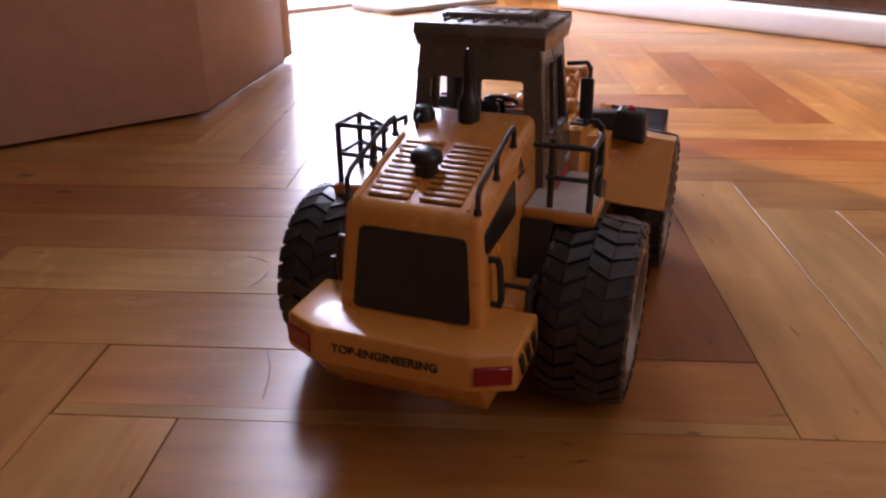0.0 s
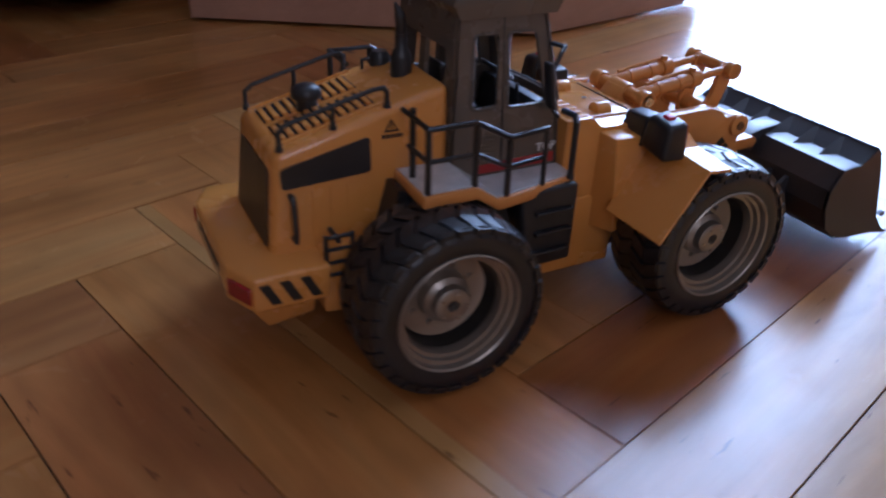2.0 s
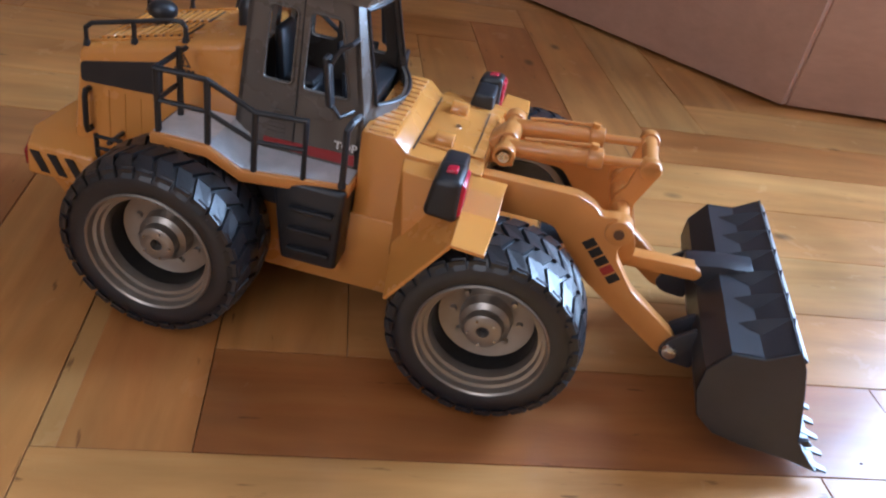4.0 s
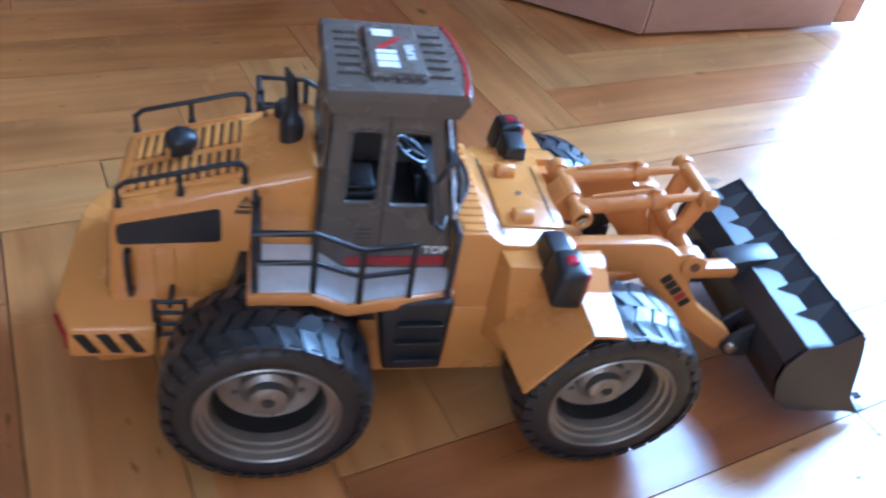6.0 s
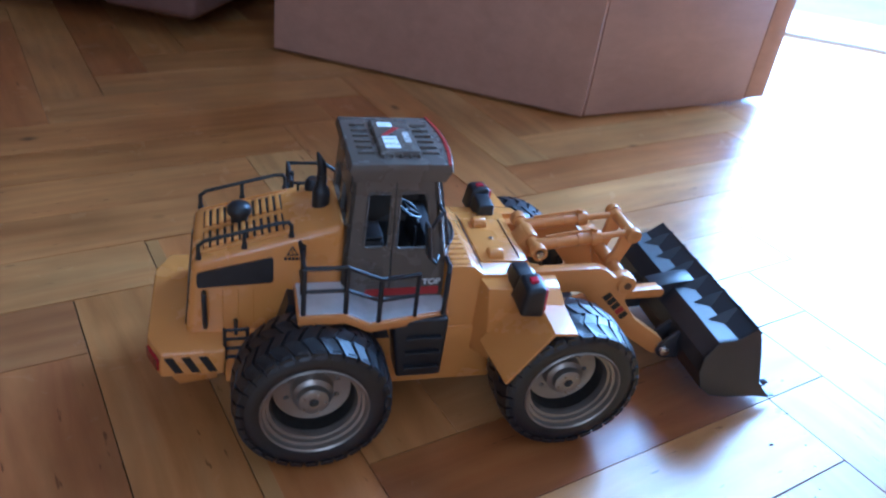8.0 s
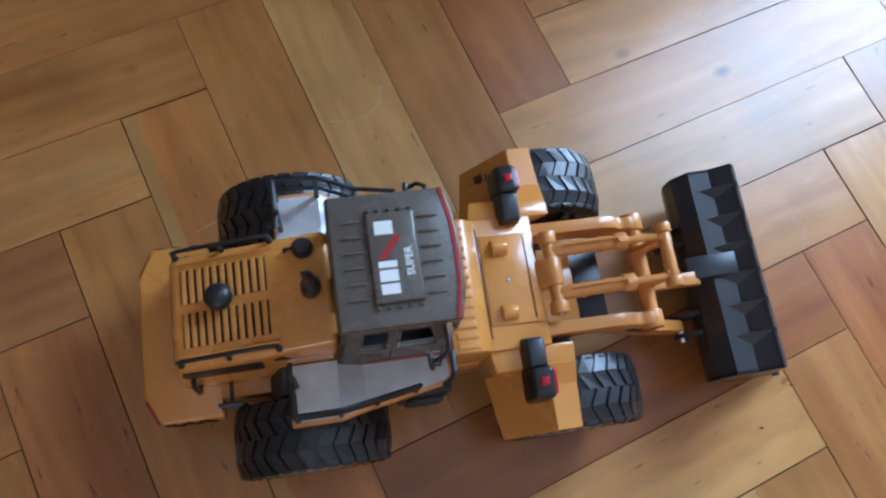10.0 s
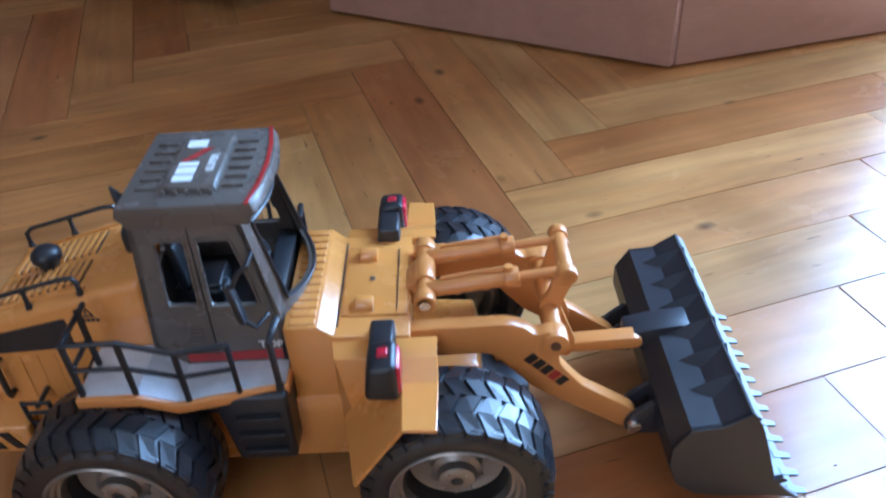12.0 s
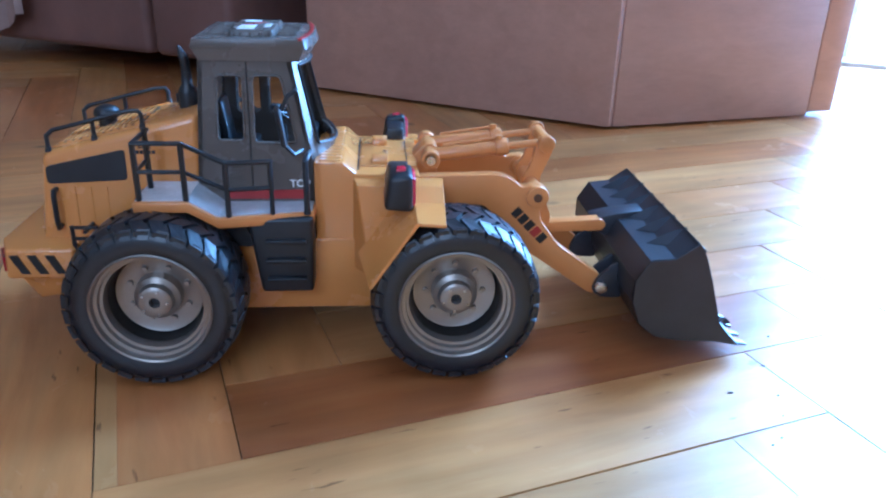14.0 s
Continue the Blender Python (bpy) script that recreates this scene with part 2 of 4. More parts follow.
def bevelled(bm, width, segments=2, angle=25):
    if width:
        edges = [e for e in bm.edges if len(e.link_faces) == 2 and e.calc_face_angle(0) > radians(angle)]
        bmesh.ops.bevel(bm, geom=edges, offset=width, segments=segments, profile=0.5, affect="EDGES", clamp_overlap=True)
    return bm


def join(bm, other):
    me = bpy.data.meshes.new("joined")
    other.to_mesh(me)
    other.free()
    bm.from_mesh(me)
    bpy.data.meshes.remove(me)
    return bm


def block(x0, x1, y0, y1, z0, z1, bevel=0.0, segments=2):
    bm = bmesh.new()
    bmesh.ops.create_cube(bm, size=1, matrix=Matrix.Translation(((x0 + x1) / 2, (y0 + y1) / 2, (z0 + z1) / 2)) @ Matrix.Diagonal((abs(x1 - x0), abs(y1 - y0), abs(z1 - z0), 1)))
    return bevelled(bm, bevel, segments)


def hexa(low, high, bevel=0.0, segments=2):
    """A solid between two rings of as many corners."""
    bm = bmesh.new()
    a, b = [bm.verts.new(p) for p in low], [bm.verts.new(p) for p in high]
    bm.faces.new(a), bm.faces.new(b)
    for i in range(len(a)):
        j = (i + 1) % len(a)
        bm.faces.new((a[i], a[j], b[j], b[i]))
    bmesh.ops.recalc_face_normals(bm, faces=bm.faces)
    return bevelled(bm, bevel, segments)


def side_prism(pts, y0, y1, bevel=0.0, segments=2):
    """A profile in x, z drawn out along y."""
    return hexa([(x, y0, z) for x, z in pts], [(x, y1, z) for x, z in pts], bevel, segments)


def plan_prism(pts, z0, z1, bevel=0.0, segments=2):
    return hexa([(x, y, z0) for x, y in pts], [(x, y, z1) for x, y in pts], bevel, segments)


def rounded(pts, r, n=4):
    out = []
    for i, p in enumerate(pts):
        p, a, b = Vector(p), Vector(pts[i - 1]), Vector(pts[(i + 1) % len(pts)])
        da, db = (a - p), (b - p)
        ra = min(r, da.length * 0.45, db.length * 0.45)
        s, e = p + da.normalized() * ra, p + db.normalized() * ra
        for k in range(n + 1):
            f = k / n
            out.append(tuple((1 - f) ** 2 * s + 2 * f * (1 - f) * p + f * f * e))
    return out


def pierced(outline, holes, thick, place):
    """A plate with holes: 2D outline and holes mapped by place(u, v, w), w from 0 to thick."""
    bm = bmesh.new()
    edges = []
    for loop in (outline, *holes):
        vs = [bm.verts.new((u, v, 0)) for u, v in loop]
        edges += [bm.edges.new((vs[i], vs[(i + 1) % len(vs)])) for i in range(len(vs))]
    bmesh.ops.triangle_fill(bm, edges=edges, use_beauty=True, use_dissolve=False)
    got = bmesh.ops.extrude_face_region(bm, geom=list(bm.faces))
    for v in got["geom"]:
        if isinstance(v, bmesh.types.BMVert):
            v.co.z = thick
    for v in bm.verts:
        v.co = Vector(place(v.co.x, v.co.y, v.co.z))
    return bm


def tube(points, r, segments=8, bm=None):
    """A round bar along a broken line, mitred at its corners."""
    bm = bm or bmesh.new()
    pts = [Vector(p) for p in points]
    ring_before = None
    for i, p in enumerate(pts):
        ways = []
        if i:
            ways.append((p - pts[i - 1]).normalized())
        if i < len(pts) - 1:
            ways.append((pts[i + 1] - p).normalized())
        way = sum(ways, Vector()).normalized()
        flat = ways[0]
        side = flat.cross(Vector((0.31, 0.52, 0.79))).normalized() if i == 0 else side
        side = (side - flat * side.dot(flat)).normalized()
        up = flat.cross(side)
        ring = []
        for k in range(segments):
            a = 2 * math.pi * k / segments
            q = side * math.cos(a) * r + up * math.sin(a) * r
            q = q - flat * (q.dot(way) / max(0.35, flat.dot(way)))
            ring.append(bm.verts.new(p + q))
        if ring_before:
            for k in range(segments):
                j = (k + 1) % segments
                bm.faces.new((ring_before[k], ring_before[j], ring[j], ring[k]))
        else:
            bm.faces.new(list(reversed(ring)))
        ring_before = ring
        if len(ways) > 1:
            side = side - ways[1] * side.dot(ways[1])
    bm.faces.new(ring_before)
    return bm


def rod(p0, p1, r0, r1=None, segments=20, bm=None, bevel=0.0):
    own = bmesh.new()
    p0, p1 = Vector(p0), Vector(p1)
    m = Matrix.Translation((p0 + p1) / 2) @ (p1 - p0).to_track_quat("Z", "Y").to_matrix().to_4x4()
    bmesh.ops.create_cone(own, cap_ends=True, segments=segments, radius1=r0, radius2=r0 if r1 is None else r1, depth=(p1 - p0).length, matrix=m)
    bevelled(own, bevel, 2, 50)
    return join(bm, own) if bm else own


def lathe(profile, segments=48, axis="y"):
    """Turns (radius, height) points round an axis through the origin."""
    bm = bmesh.new()
    rings = []
    for r, h in profile:
        ring = []
        for k in range(segments):
            a = 2 * math.pi * k / segments
            c, s = r * math.cos(a), r * math.sin(a)
            ring.append(bm.verts.new((c, h, s) if axis == "y" else (c, s, h)))
        rings.append(ring)
    for a, b in zip(rings, rings[1:]):
        for k in range(segments):
            j = (k + 1) % segments
            bm.faces.new((a[k], a[j], b[j], b[k]))
    bmesh.ops.remove_doubles(bm, verts=bm.verts, dist=1e-6)
    return bm


def lettering(name, words, size, m, material, parent):
    cu = bpy.data.curves.new(name, "FONT")
    cu.body, cu.size, cu.extrude, cu.align_x, cu.align_y, cu.offset = words, size, 0.0001, "CENTER", "CENTER", size * 0.02
    tmp = new(name + "_outline", cu)
    bpy.context.view_layer.update()
    me = bpy.data.meshes.new_from_object(tmp.evaluated_get(bpy.context.evaluated_depsgraph_get()))
    bpy.data.objects.remove(tmp)
    bpy.data.curves.remove(cu)
    me.materials.clear()
    me.materials.append(material)
    ob = new(name, me)
    ob.parent, ob.matrix_basis = parent, m
    return ob


def axes(origin, right, up):
    """The pose whose x runs to the right and whose y runs up, at origin."""
    right, up = Vector(right).normalized(), Vector(up)
    out = right.cross(up).normalized()
    up = out.cross(right)
    return Matrix.Translation(origin) @ Matrix((right, up, out)).transposed().to_4x4()


# ---------------------------------------------------------------- the room
W, L = 0.0604, 0.3365
GRAIN = radians(17)


def build_room():
    floor = part("floor", plan_prism([tuple((ROOM @ Vector((a, b, 0))).xy) for a, b in ((-2.6, -2.6), (1.9, -2.6), (1.9, 1.2), (-2.6, 1.2))], -0.08, -0.0016), JOINT)
    tagged(floor, "herringbone parquet floor of varnished brown wooden planks", "floor", kind="structure")

    def wall(name, x0, x1, y0, y1, z0, z1, mat=PLASTER, label="plain beige plastered room wall"):
        ob = part(name, block(x0, x1, y0, y1, z0, z1), mat, m=ROOM)
        return tagged(ob, label, "wall", kind="structure")

    north = pierced([(-2.7, -0.08), (2.0, -0.08), (2.0, 2.6), (-2.7, 2.6)], [[(0.37, 0.002), (1.15, 0.002), (1.15, 2.1), (0.37, 2.1)]], 0.16, lambda u, v, w: (u, 1.2 + w, v))
    tagged(part("wall_north", north, PLASTER, m=ROOM), "beige plastered wall with an open balcony door", "wall", kind="structure")
    # unseen wall; its opening is added to go with the fill lamp
    south = pierced([(-2.7, -0.08), (2.0, -0.08), (2.0, 2.6), (-2.7, 2.6)], [[(0.125, 0.85), (1.375, 0.85), (1.375, 2.15), (0.125, 2.15)]], 0.12, lambda u, v, w: (u, -2.6 - w, v))
    tagged(part("wall_south", south, PLASTER, m=ROOM), "unseen beige plastered wall with an opening added for the fill lamp", "wall", kind="structure")
    wall("wall_west", -2.7, -2.6, -2.6, 1.2, -0.08, 2.6)
    wall("wall_east", 1.9, 2.0, -2.6, 1.2, -0.08, 2.6)
    tagged(part("ceiling", block(-2.7, 2.0, -2.72, 1.36, 2.6, 2.7), CEIL, m=ROOM), "flat white painted ceiling", "ceiling", kind="structure")
    frame_bm = pierced([(0.37, 0.004), (1.15, 0.004), (1.15, 2.1), (0.37, 2.1)], [[(0.4, 0.008), (1.105, 0.008), (1.105, 2.055), (0.4, 2.055)]], 0.06, lambda u, v, w: (u, 1.25 + w, v))
    door = part("door_1", frame_bm, FRAME, m=ROOM)
    tagged(door, "white painted frame of an open balcony door", "door frame", kind="structure")
    part("threshold", block(0.372, 1.148, 1.19, 1.38, -0.02, 0.0065, 0.002), STONE, door, "pale stone threshold")
    # frame of the added south opening, never in view
    fill_frame = pierced([(0.125, 0.85), (1.375, 0.85), (1.375, 2.15), (0.125, 2.15)], [[(0.185, 0.91), (0.715, 0.91), (0.715, 2.09), (0.185, 2.09)], [(0.785, 0.91), (1.315, 0.91), (1.315, 2.09), (0.785, 2.09)]], 0.06, lambda u, v, w: (u, -2.62 - w, v))
    tagged(part("window_1", fill_frame, FRAME, m=ROOM), "white two-light frame added, unseen, behind the fill lamp", "window", kind="structure")
    ground = part("ground", block(-40, 40, -40, 40, -0.4, -0.1), CONCRETE, m=ROOM)
    tagged(ground, "pale grey paved ground outside the room", "ground", kind="structure")
    balcony = part("balcony_floor", block(-0.6, 2.2, 1.38, 3.2, -0.1, 0.004, 0.003), CONCRETE, m=ROOM)
    tagged(balcony, "pale grey tiled balcony floor beyond the door", "balcony", kind="structure")
    for x0, x1 in ((-2.6, -0.95), (1.16, 1.9)):
        base = part("baseboard", block(x0, x1, 1.182, 1.2, 0, 0.07, 0.003), DARKWOOD, m=ROOM)
        tagged(base, "dark stained wooden baseboard along the wall", "baseboard", kind="structure")


build_room()


def build_cabinet():
    """A veneered cabinet with an angled front panel beside its side."""
    c = tagged(new("wooden_cabinet"), "brown veneered wooden cabinet with an angled front and dark open shelf", "cabinet")
    a, b, d = Vector((0.369, 0.421)), Vector((0.017, 0.632)), Vector((0.674, 0.5))
    out = Vector((0.469, 0.883))
    back = 0.5
    part("side_panel", plan_prism([tuple(p) for p in (a, b, b + out * 0.02, a + out * 0.02 + Vector((0.004, -0.001)))], 0.004, 0.4, 0.0015), VENEER, c)
    part("plinth", plan_prism([tuple(p) for p in (a + out * 0.03, b + out * 0.03, b + out * back, a + out * back)], 0.0, 0.035), BLACK, c)
    u = (d - a).normalized()
    n = Vector((u.y, -u.x))
    part("front_panel", plan_prism([tuple(p) for p in (a + u * 0.008 - n * 0.004, d - u * 0.035, d - u * 0.035 - n * 0.02, a + u * 0.008 - n * 0.022)], 0.003, 0.166, 0.0015), VENEER, c)
    part("hinge", hexa([(*(a + u * f + n * 0.001), 0.17) for f in (0.165, 0.185)] + [(*(a + u * f - n * 0.012), 0.17) for f in (0.185, 0.165)], [(*(a + u * f + n * 0.001), 0.2) for f in (0.165, 0.185)] + [(*(a + u * f - n * 0.012), 0.2) for f in (0.185, 0.165)], 0.001), BRASS, c, "dull brass hinge")
    # dark board set in the opening to give its shade by colour
    part("shelf_back", plan_prism([tuple(p) for p in (a + u * 0.03 - n * 0.05, d - u * 0.03 - n * 0.05, d - u * 0.03 - n * 0.06, a + u * 0.03 - n * 0.06)], 0.166, 0.39), DARKWOOD, c, "dark board put in for the shade of the open front")
    part("shelf_board", plan_prism([tuple(p) for p in (a + u * 0.02 - n * 0.02, d - u * 0.03 - n * 0.02, d - u * 0.03 - n * 0.06, a + u * 0.02 - n * 0.06)], 0.15, 0.166), DARKWOOD, c)
    part("corner_post", plan_prism([tuple(p) for p in (d - u * 0.034, d + u * 0.004, d + u * 0.004 - n * 0.03, d - u * 0.034 - n * 0.03)], 0.006, 0.4, 0.002), VENEER, c, "brown veneered corner post")
    part("top_board", plan_prism([tuple(p) for p in (a, d, d + out * 0.3, b + out * back, b)], 0.4, 0.425, 0.003), VENEER, c)
    part("back_panel", plan_prism([tuple(p) for p in (b + out * 0.02, b + out * back, d + out * 0.3, d - n * 0.03 - u * 0.02, d + out * 0.29 - u * 0.02, b + out * (back - 0.02) + u * 0.02, b + out * 0.02 + u * 0.02)], 0.03, 0.4), DARKWOOD, c)
    return c


build_cabinet()


def build_sofa():
    s = tagged(new("sofa"), "dark brown leather sofa with a low base", "sofa")
    s.matrix_basis = ROOM @ Matrix.Translation((-0.372, 0.525, 0))
    for x0, x1, name in ((-0.62, -0.141, "base_panel"), (-0.135, -0.0, "base_panel")):
        part(name, block(x0, x1, 0.0, 0.5, 0.03, 0.3, 0.012, 4), LEATHER, s)
    part("seat_cushion", block(-0.63, -0.138, 0.0, 0.46, 0.305, 0.42, 0.03, 5), LEATHER, s)
    part("armrest", block(-0.133, 0.0, -0.01, 0.5, 0.305, 0.56, 0.03, 5), LEATHER, s)
    part("backrest", block(-0.63, -0.138, 0.34, 0.52, 0.425, 0.78, 0.04, 5), LEATHER, s)
    for x in (-0.54, -0.1):
        for y in (0.3, 0.44):
            part("foot", rod((x, y, 0), (x, y, 0.03), 0.02, segments=16), BLACK, s)
    blanket = bmesh.new()
    nx, nz = 26, 14
    grid = []
    for j in range(nz + 1):
        for i in range(nx + 1):
            x = -0.64 + 0.3 * i / nx
            v = j / nz
            hang = 0.545 * v
            z, y = (0.432, 0.16 - hang) if hang < 0.172 else (0.432 - (hang - 0.172), -0.018)
            wave = 0.006 * math.sin(i * 1.1) + 0.004 * math.sin(i * 2.3 + 1)
            drop = 0.016 * math.sin(i * 0.55) * (v > 0.9)
            grid.append(blanket.verts.new((x, y - abs(wave) * (hang >= 0.172) * 2, z + (0.004 * math.sin(i * 0.9 + j) if hang < 0.172 else drop))))
    for j in range(nz):
        for i in range(nx):
            k = j * (nx + 1) + i
            blanket.faces.new((grid[k], grid[k + 1], grid[k + nx + 2], grid[k + nx + 1]))
    bmesh.ops.solidify(blanket, geom=list(blanket.faces), thickness=0.004)
    b = part("blanket", blanket, CLOTH, m=s.matrix_basis.copy())
    tagged(b, "pale pinkish beige blanket hanging over the sofa seat", "blanket")


build_sofa()


def build_far_side():
    rug = part("doormat", bevelled(plan_prism(rounded([(0.745, 1.01), (1.05, 1.01), (1.05, 1.17), (0.745, 1.17)], 0.03), 0.0, 0.012), 0.004), RUG, m=ROOM)
    tagged(rug, "flat grey woven doormat inside the balcony door", "doormat")
    bed = tagged(new("low_bed"), "dark reddish wooden low bed on a pale plinth", "bed")
    bed.matrix_basis = ROOM
    part("plinth", block(1.06, 1.88, -0.8, 0.86, 0.0, 0.045, 0.01, 3), FRAME, bed, "pale painted plinth")
    part("side_board", block(1.08, 1.88, -0.8, 0.85, 0.045, 0.34, 0.008, 2), DARKWOOD, bed)
    part("mattress", block(1.1, 1.88, -0.78, 0.83, 0.34, 0.46, 0.03, 4), CLOTH, bed)
    cur = bmesh.new()
    n = 90
    for z0, z1 in ((0.075, 2.2),):
        low, high = [], []
        for i in range(n + 1):
            a = 0.385 - 0.3 * i / n
            y = 1.155 + 0.018 * math.sin(i * 0.9) + 0.008 * math.sin(i * 0.37)
            low.append(cur.verts.new((a, y, z0 + 0.004 * math.sin(i * 0.6))))
            high.append(cur.verts.new((a, y, z1)))
        for i in range(n):
            cur.faces.new((low[i], low[i + 1], high[i + 1], high[i]))
    bmesh.ops.solidify(cur, geom=list(cur.faces), thickness=0.002)
    c = part("curtain", cur, CURTAIN, m=ROOM)
    tagged(c, "beige cloth curtain drawn aside beside the balcony door", "curtain")
    cur2 = bmesh.new()
    low, high = [], []
    for i in range(41):
        a = 1.1 + 0.22 * i / 40
        y = 1.155 + 0.02 * math.sin(i * 0.9) + 0.008 * math.sin(i * 0.37)
        low.append(cur2.verts.new((a, y, 0.04 + 0.005 * math.sin(i * 0.5))))
        high.append(cur2.verts.new((a, y, 2.2)))
    for i in range(40):
        cur2.faces.new((low[i], low[i + 1], high[i + 1], high[i]))
    bmesh.ops.solidify(cur2, geom=list(cur2.faces), thickness=0.002)
    c2 = part("curtain", cur2, CURTAIN, m=ROOM)
    tagged(c2, "beige cloth curtain gathered between door and bed", "curtain")
    rail = part("curtain_rail", rod((-0.2, 1.155, 2.215), (1.4, 1.155, 2.215), 0.012, segments=16), DARKWOOD, m=ROOM)
    tagged(rail, "dark wooden curtain rail above the balcony door", "curtain rail", kind="structure")


build_far_side()


def build_litter():
    """Fine pale threads and dark crumbs lying on the parquet."""
    for pts in (((0.069, 0.175), (0.0685, 0.161), (0.057, 0.151), (0.044, 0.149), (0.031, 0.15)), ((-0.026, 0.102), (-0.035, 0.093), (-0.045, 0.0875), (-0.063, 0.08))):
        way = [Vector((*p, 0.0)) for p in pts]
        fine = [a.lerp(b, f / 4) for a, b in zip(way, way[1:]) for f in range(4)] + [way[-1]]
        for _ in range(3):
            fine = [fine[0]] + [(a + b * 2 + c) / 4 for a, b, c in zip(fine, fine[1:], fine[2:])] + [fine[-1]]
        th = part("thread", tube([(p.x, p.y, 0.0002) for p in fine], 0.0002, 6), CLOTH)
        tagged(th, "fine pale curled thread lying on the parquet", "thread", group="threads on the floor")
    rng = random.Random(9)
    for x, y, size in ((0.317, -0.073, 0.0018), (0.288, -0.0975, 0.0024), (0.335, -0.042, 0.0009), (0.297, -0.135, 0.0008), (0.306, -0.118, 0.0007), (0.312, -0.101, 0.0008), (0.29, -0.14, 0.0009)):
        turn = rng.uniform(0, 3)
        ring = [(math.cos(a + turn), math.sin(a + turn)) for a in (0.0, 0.9, 2.2, 3.2, 4.4, 5.4)]
        bits = [(x + size * cx * rng.uniform(0.7, 1.2), y + size * 0.28 * cy) for cx, cy in ring]
        chip = part("crumb", hexa([(u, v, -0.0002) for u, v in bits], [(x + (u - x) * 0.6, y + (v - y) * 0.6, 0.0006) for u, v in bits]), JOINT)
        tagged(chip, "tiny dark crumb of dirt on the parquet", "crumb", group="crumbs on the floor")


build_litter()


# ---------------------------------------------------------------- the toy loader
loader = tagged(new("toy_wheel_loader"), "yellow and grey plastic toy wheel loader standing on the parquet", "toy vehicle")


def build_rear():
    low = [(-0.068, -0.033, 0.044), (0.019, -0.033, 0.044), (0.019, 0.033, 0.044), (-0.068, 0.033, 0.044)]
    high = [(-0.061, -0.029, 0.105), (0.019, -0.029, 0.126), (0.019, 0.029, 0.126), (-0.061, 0.029, 0.105)]
    hood = part("engine_hood", hexa(low, high, 0.0042, 4), YELLOW, loader)

    def top(x):
        return 0.105 + (x + 0.061) * 0.2625

    def on_top(x, y, h=0.0):
        return (x, y, top(x) + h)

    # louvre fields with raised slats
    tilt = math.atan(0.2625)
    for y0, y1 in ((-0.0185, -0.0015), (0.0035, 0.0205)):
        field = hexa([on_top(-0.0555, y0, -0.001), on_top(-0.0125, y0, -0.001), on_top(-0.0125, y1, -0.001), on_top(-0.0555, y1, -0.001)], [on_top(-0.0555, y0, 0.0004), on_top(-0.0125, y0, 0.0004), on_top(-0.0125, y1, 0.0004), on_top(-0.0555, y1, 0.0004)])
        part("louvre_field", field, JOINT, hood, "dark slots between the slats")
        for k in range(11):
            x = -0.0535 + 0.0039 * k
            sl = block(-0.00125, 0.00125, y0 - 0.0004, y1 + 0.0004, -0.0006, 0.0013, 0.0005, 2)
            bmesh.ops.transform(sl, matrix=Matrix.Translation(on_top(x, 0)) @ Matrix.Rotation(-tilt, 4, "Y"), verts=sl.verts)
            part("slat", sl, YELLOW, hood)
    for y in (-0.0225, 0.0245):
        bm = tube([on_top(-0.0575, y, 0.0002), on_top(-0.0085, y, 0.0002)], 0.0008, 6)
        part("hood_bead", bm, YELLOW, hood)
    # pre-cleaner cap
    cap = part("air_cleaner", lathe([(0.0, 0.0), (0.0048, 0.0), (0.0048, 0.005), (0.0066, 0.0057), (0.0069, 0.0075), (0.0064, 0.0095), (0.0047, 0.0111), (0.0022, 0.012), (0.0, 0.0122)], 28, "z"), BLACK, loader, "black mushroom-shaped cap", m=Matrix.Translation(on_top(-0.036, 0.003, -0.0008)))
    part("cap_ring", lathe([(0.0045, 0.0058), (0.0053, 0.0058), (0.0053, 0.0066), (0.0045, 0.0066), (0.0045, 0.0058)], 28, "z"), BLACK, cap)
    # hand rails along the hood
    for y in (-0.0262, 0.0285):
        r = 0.0011
        bm = tube([on_top(-0.0575, y, -0.001), on_top(-0.0575, y, 0.0075), on_top(-0.054, y, 0.0095), on_top(-0.016, y, 0.0095), on_top(-0.011, y, 0.0085), on_top(-0.0095, y, 0.006), on_top(-0.0095, y, -0.001)], r)
        rail = part("hood_rail", bm, BLACK, loader, "black plastic hand rail")
        part("rail_post", tube([on_top(-0.034, y, -0.001), on_top(-0.034, y, 0.0095)], r), BLACK, rail)
        for x in (-0.0575, -0.034, -0.0095):
            part("rail_foot", rod(on_top(x, y, -0.0006), on_top(x, y, 0.0018), 0.0018, 0.0013, 12), BLACK, rail)
    # exhaust stack and filter pot
    stack = lathe([(0.0, 0.0), (0.005, 0.0), (0.005, 0.009), (0.0042, 0.0115), (0.0028, 0.0135), (0.0028, 0.02), (0.0, 0.02)], 24, "z")
    st = part("exhaust_pipe", stack, BLACK, loader, "black curved exhaust pipe", m=Matrix.Translation((0.0085, 0.0, 0.1215)))
    part("pipe", rod((-0.0006, 0, 0.0275), (-0.0028, 0, 0.0335), 0.0025, 0.0007, 14, tube([(0, 0, 0.018), (0, 0, 0.024), (-0.0006, 0, 0.0277)], 0.0025, 14)), BLACK, st)
    pot = part("filter_pot", lathe([(0.0, 0.0), (0.0052, 0.0), (0.0052, 0.009), (0.0036, 0.0118), (0.0, 0.012)], 24, "z"), BLACK, loader, m=Matrix.Translation((0.0065, 0.021, 0.1165)))
    part("pot_handle", tube([(-0.005, 0.0, 0.002), (-0.009, 0.0, 0.003), (-0.009, 0.0, 0.008), (-0.004, 0.0, 0.009)], 0.0008, 6), BLACK, pot)

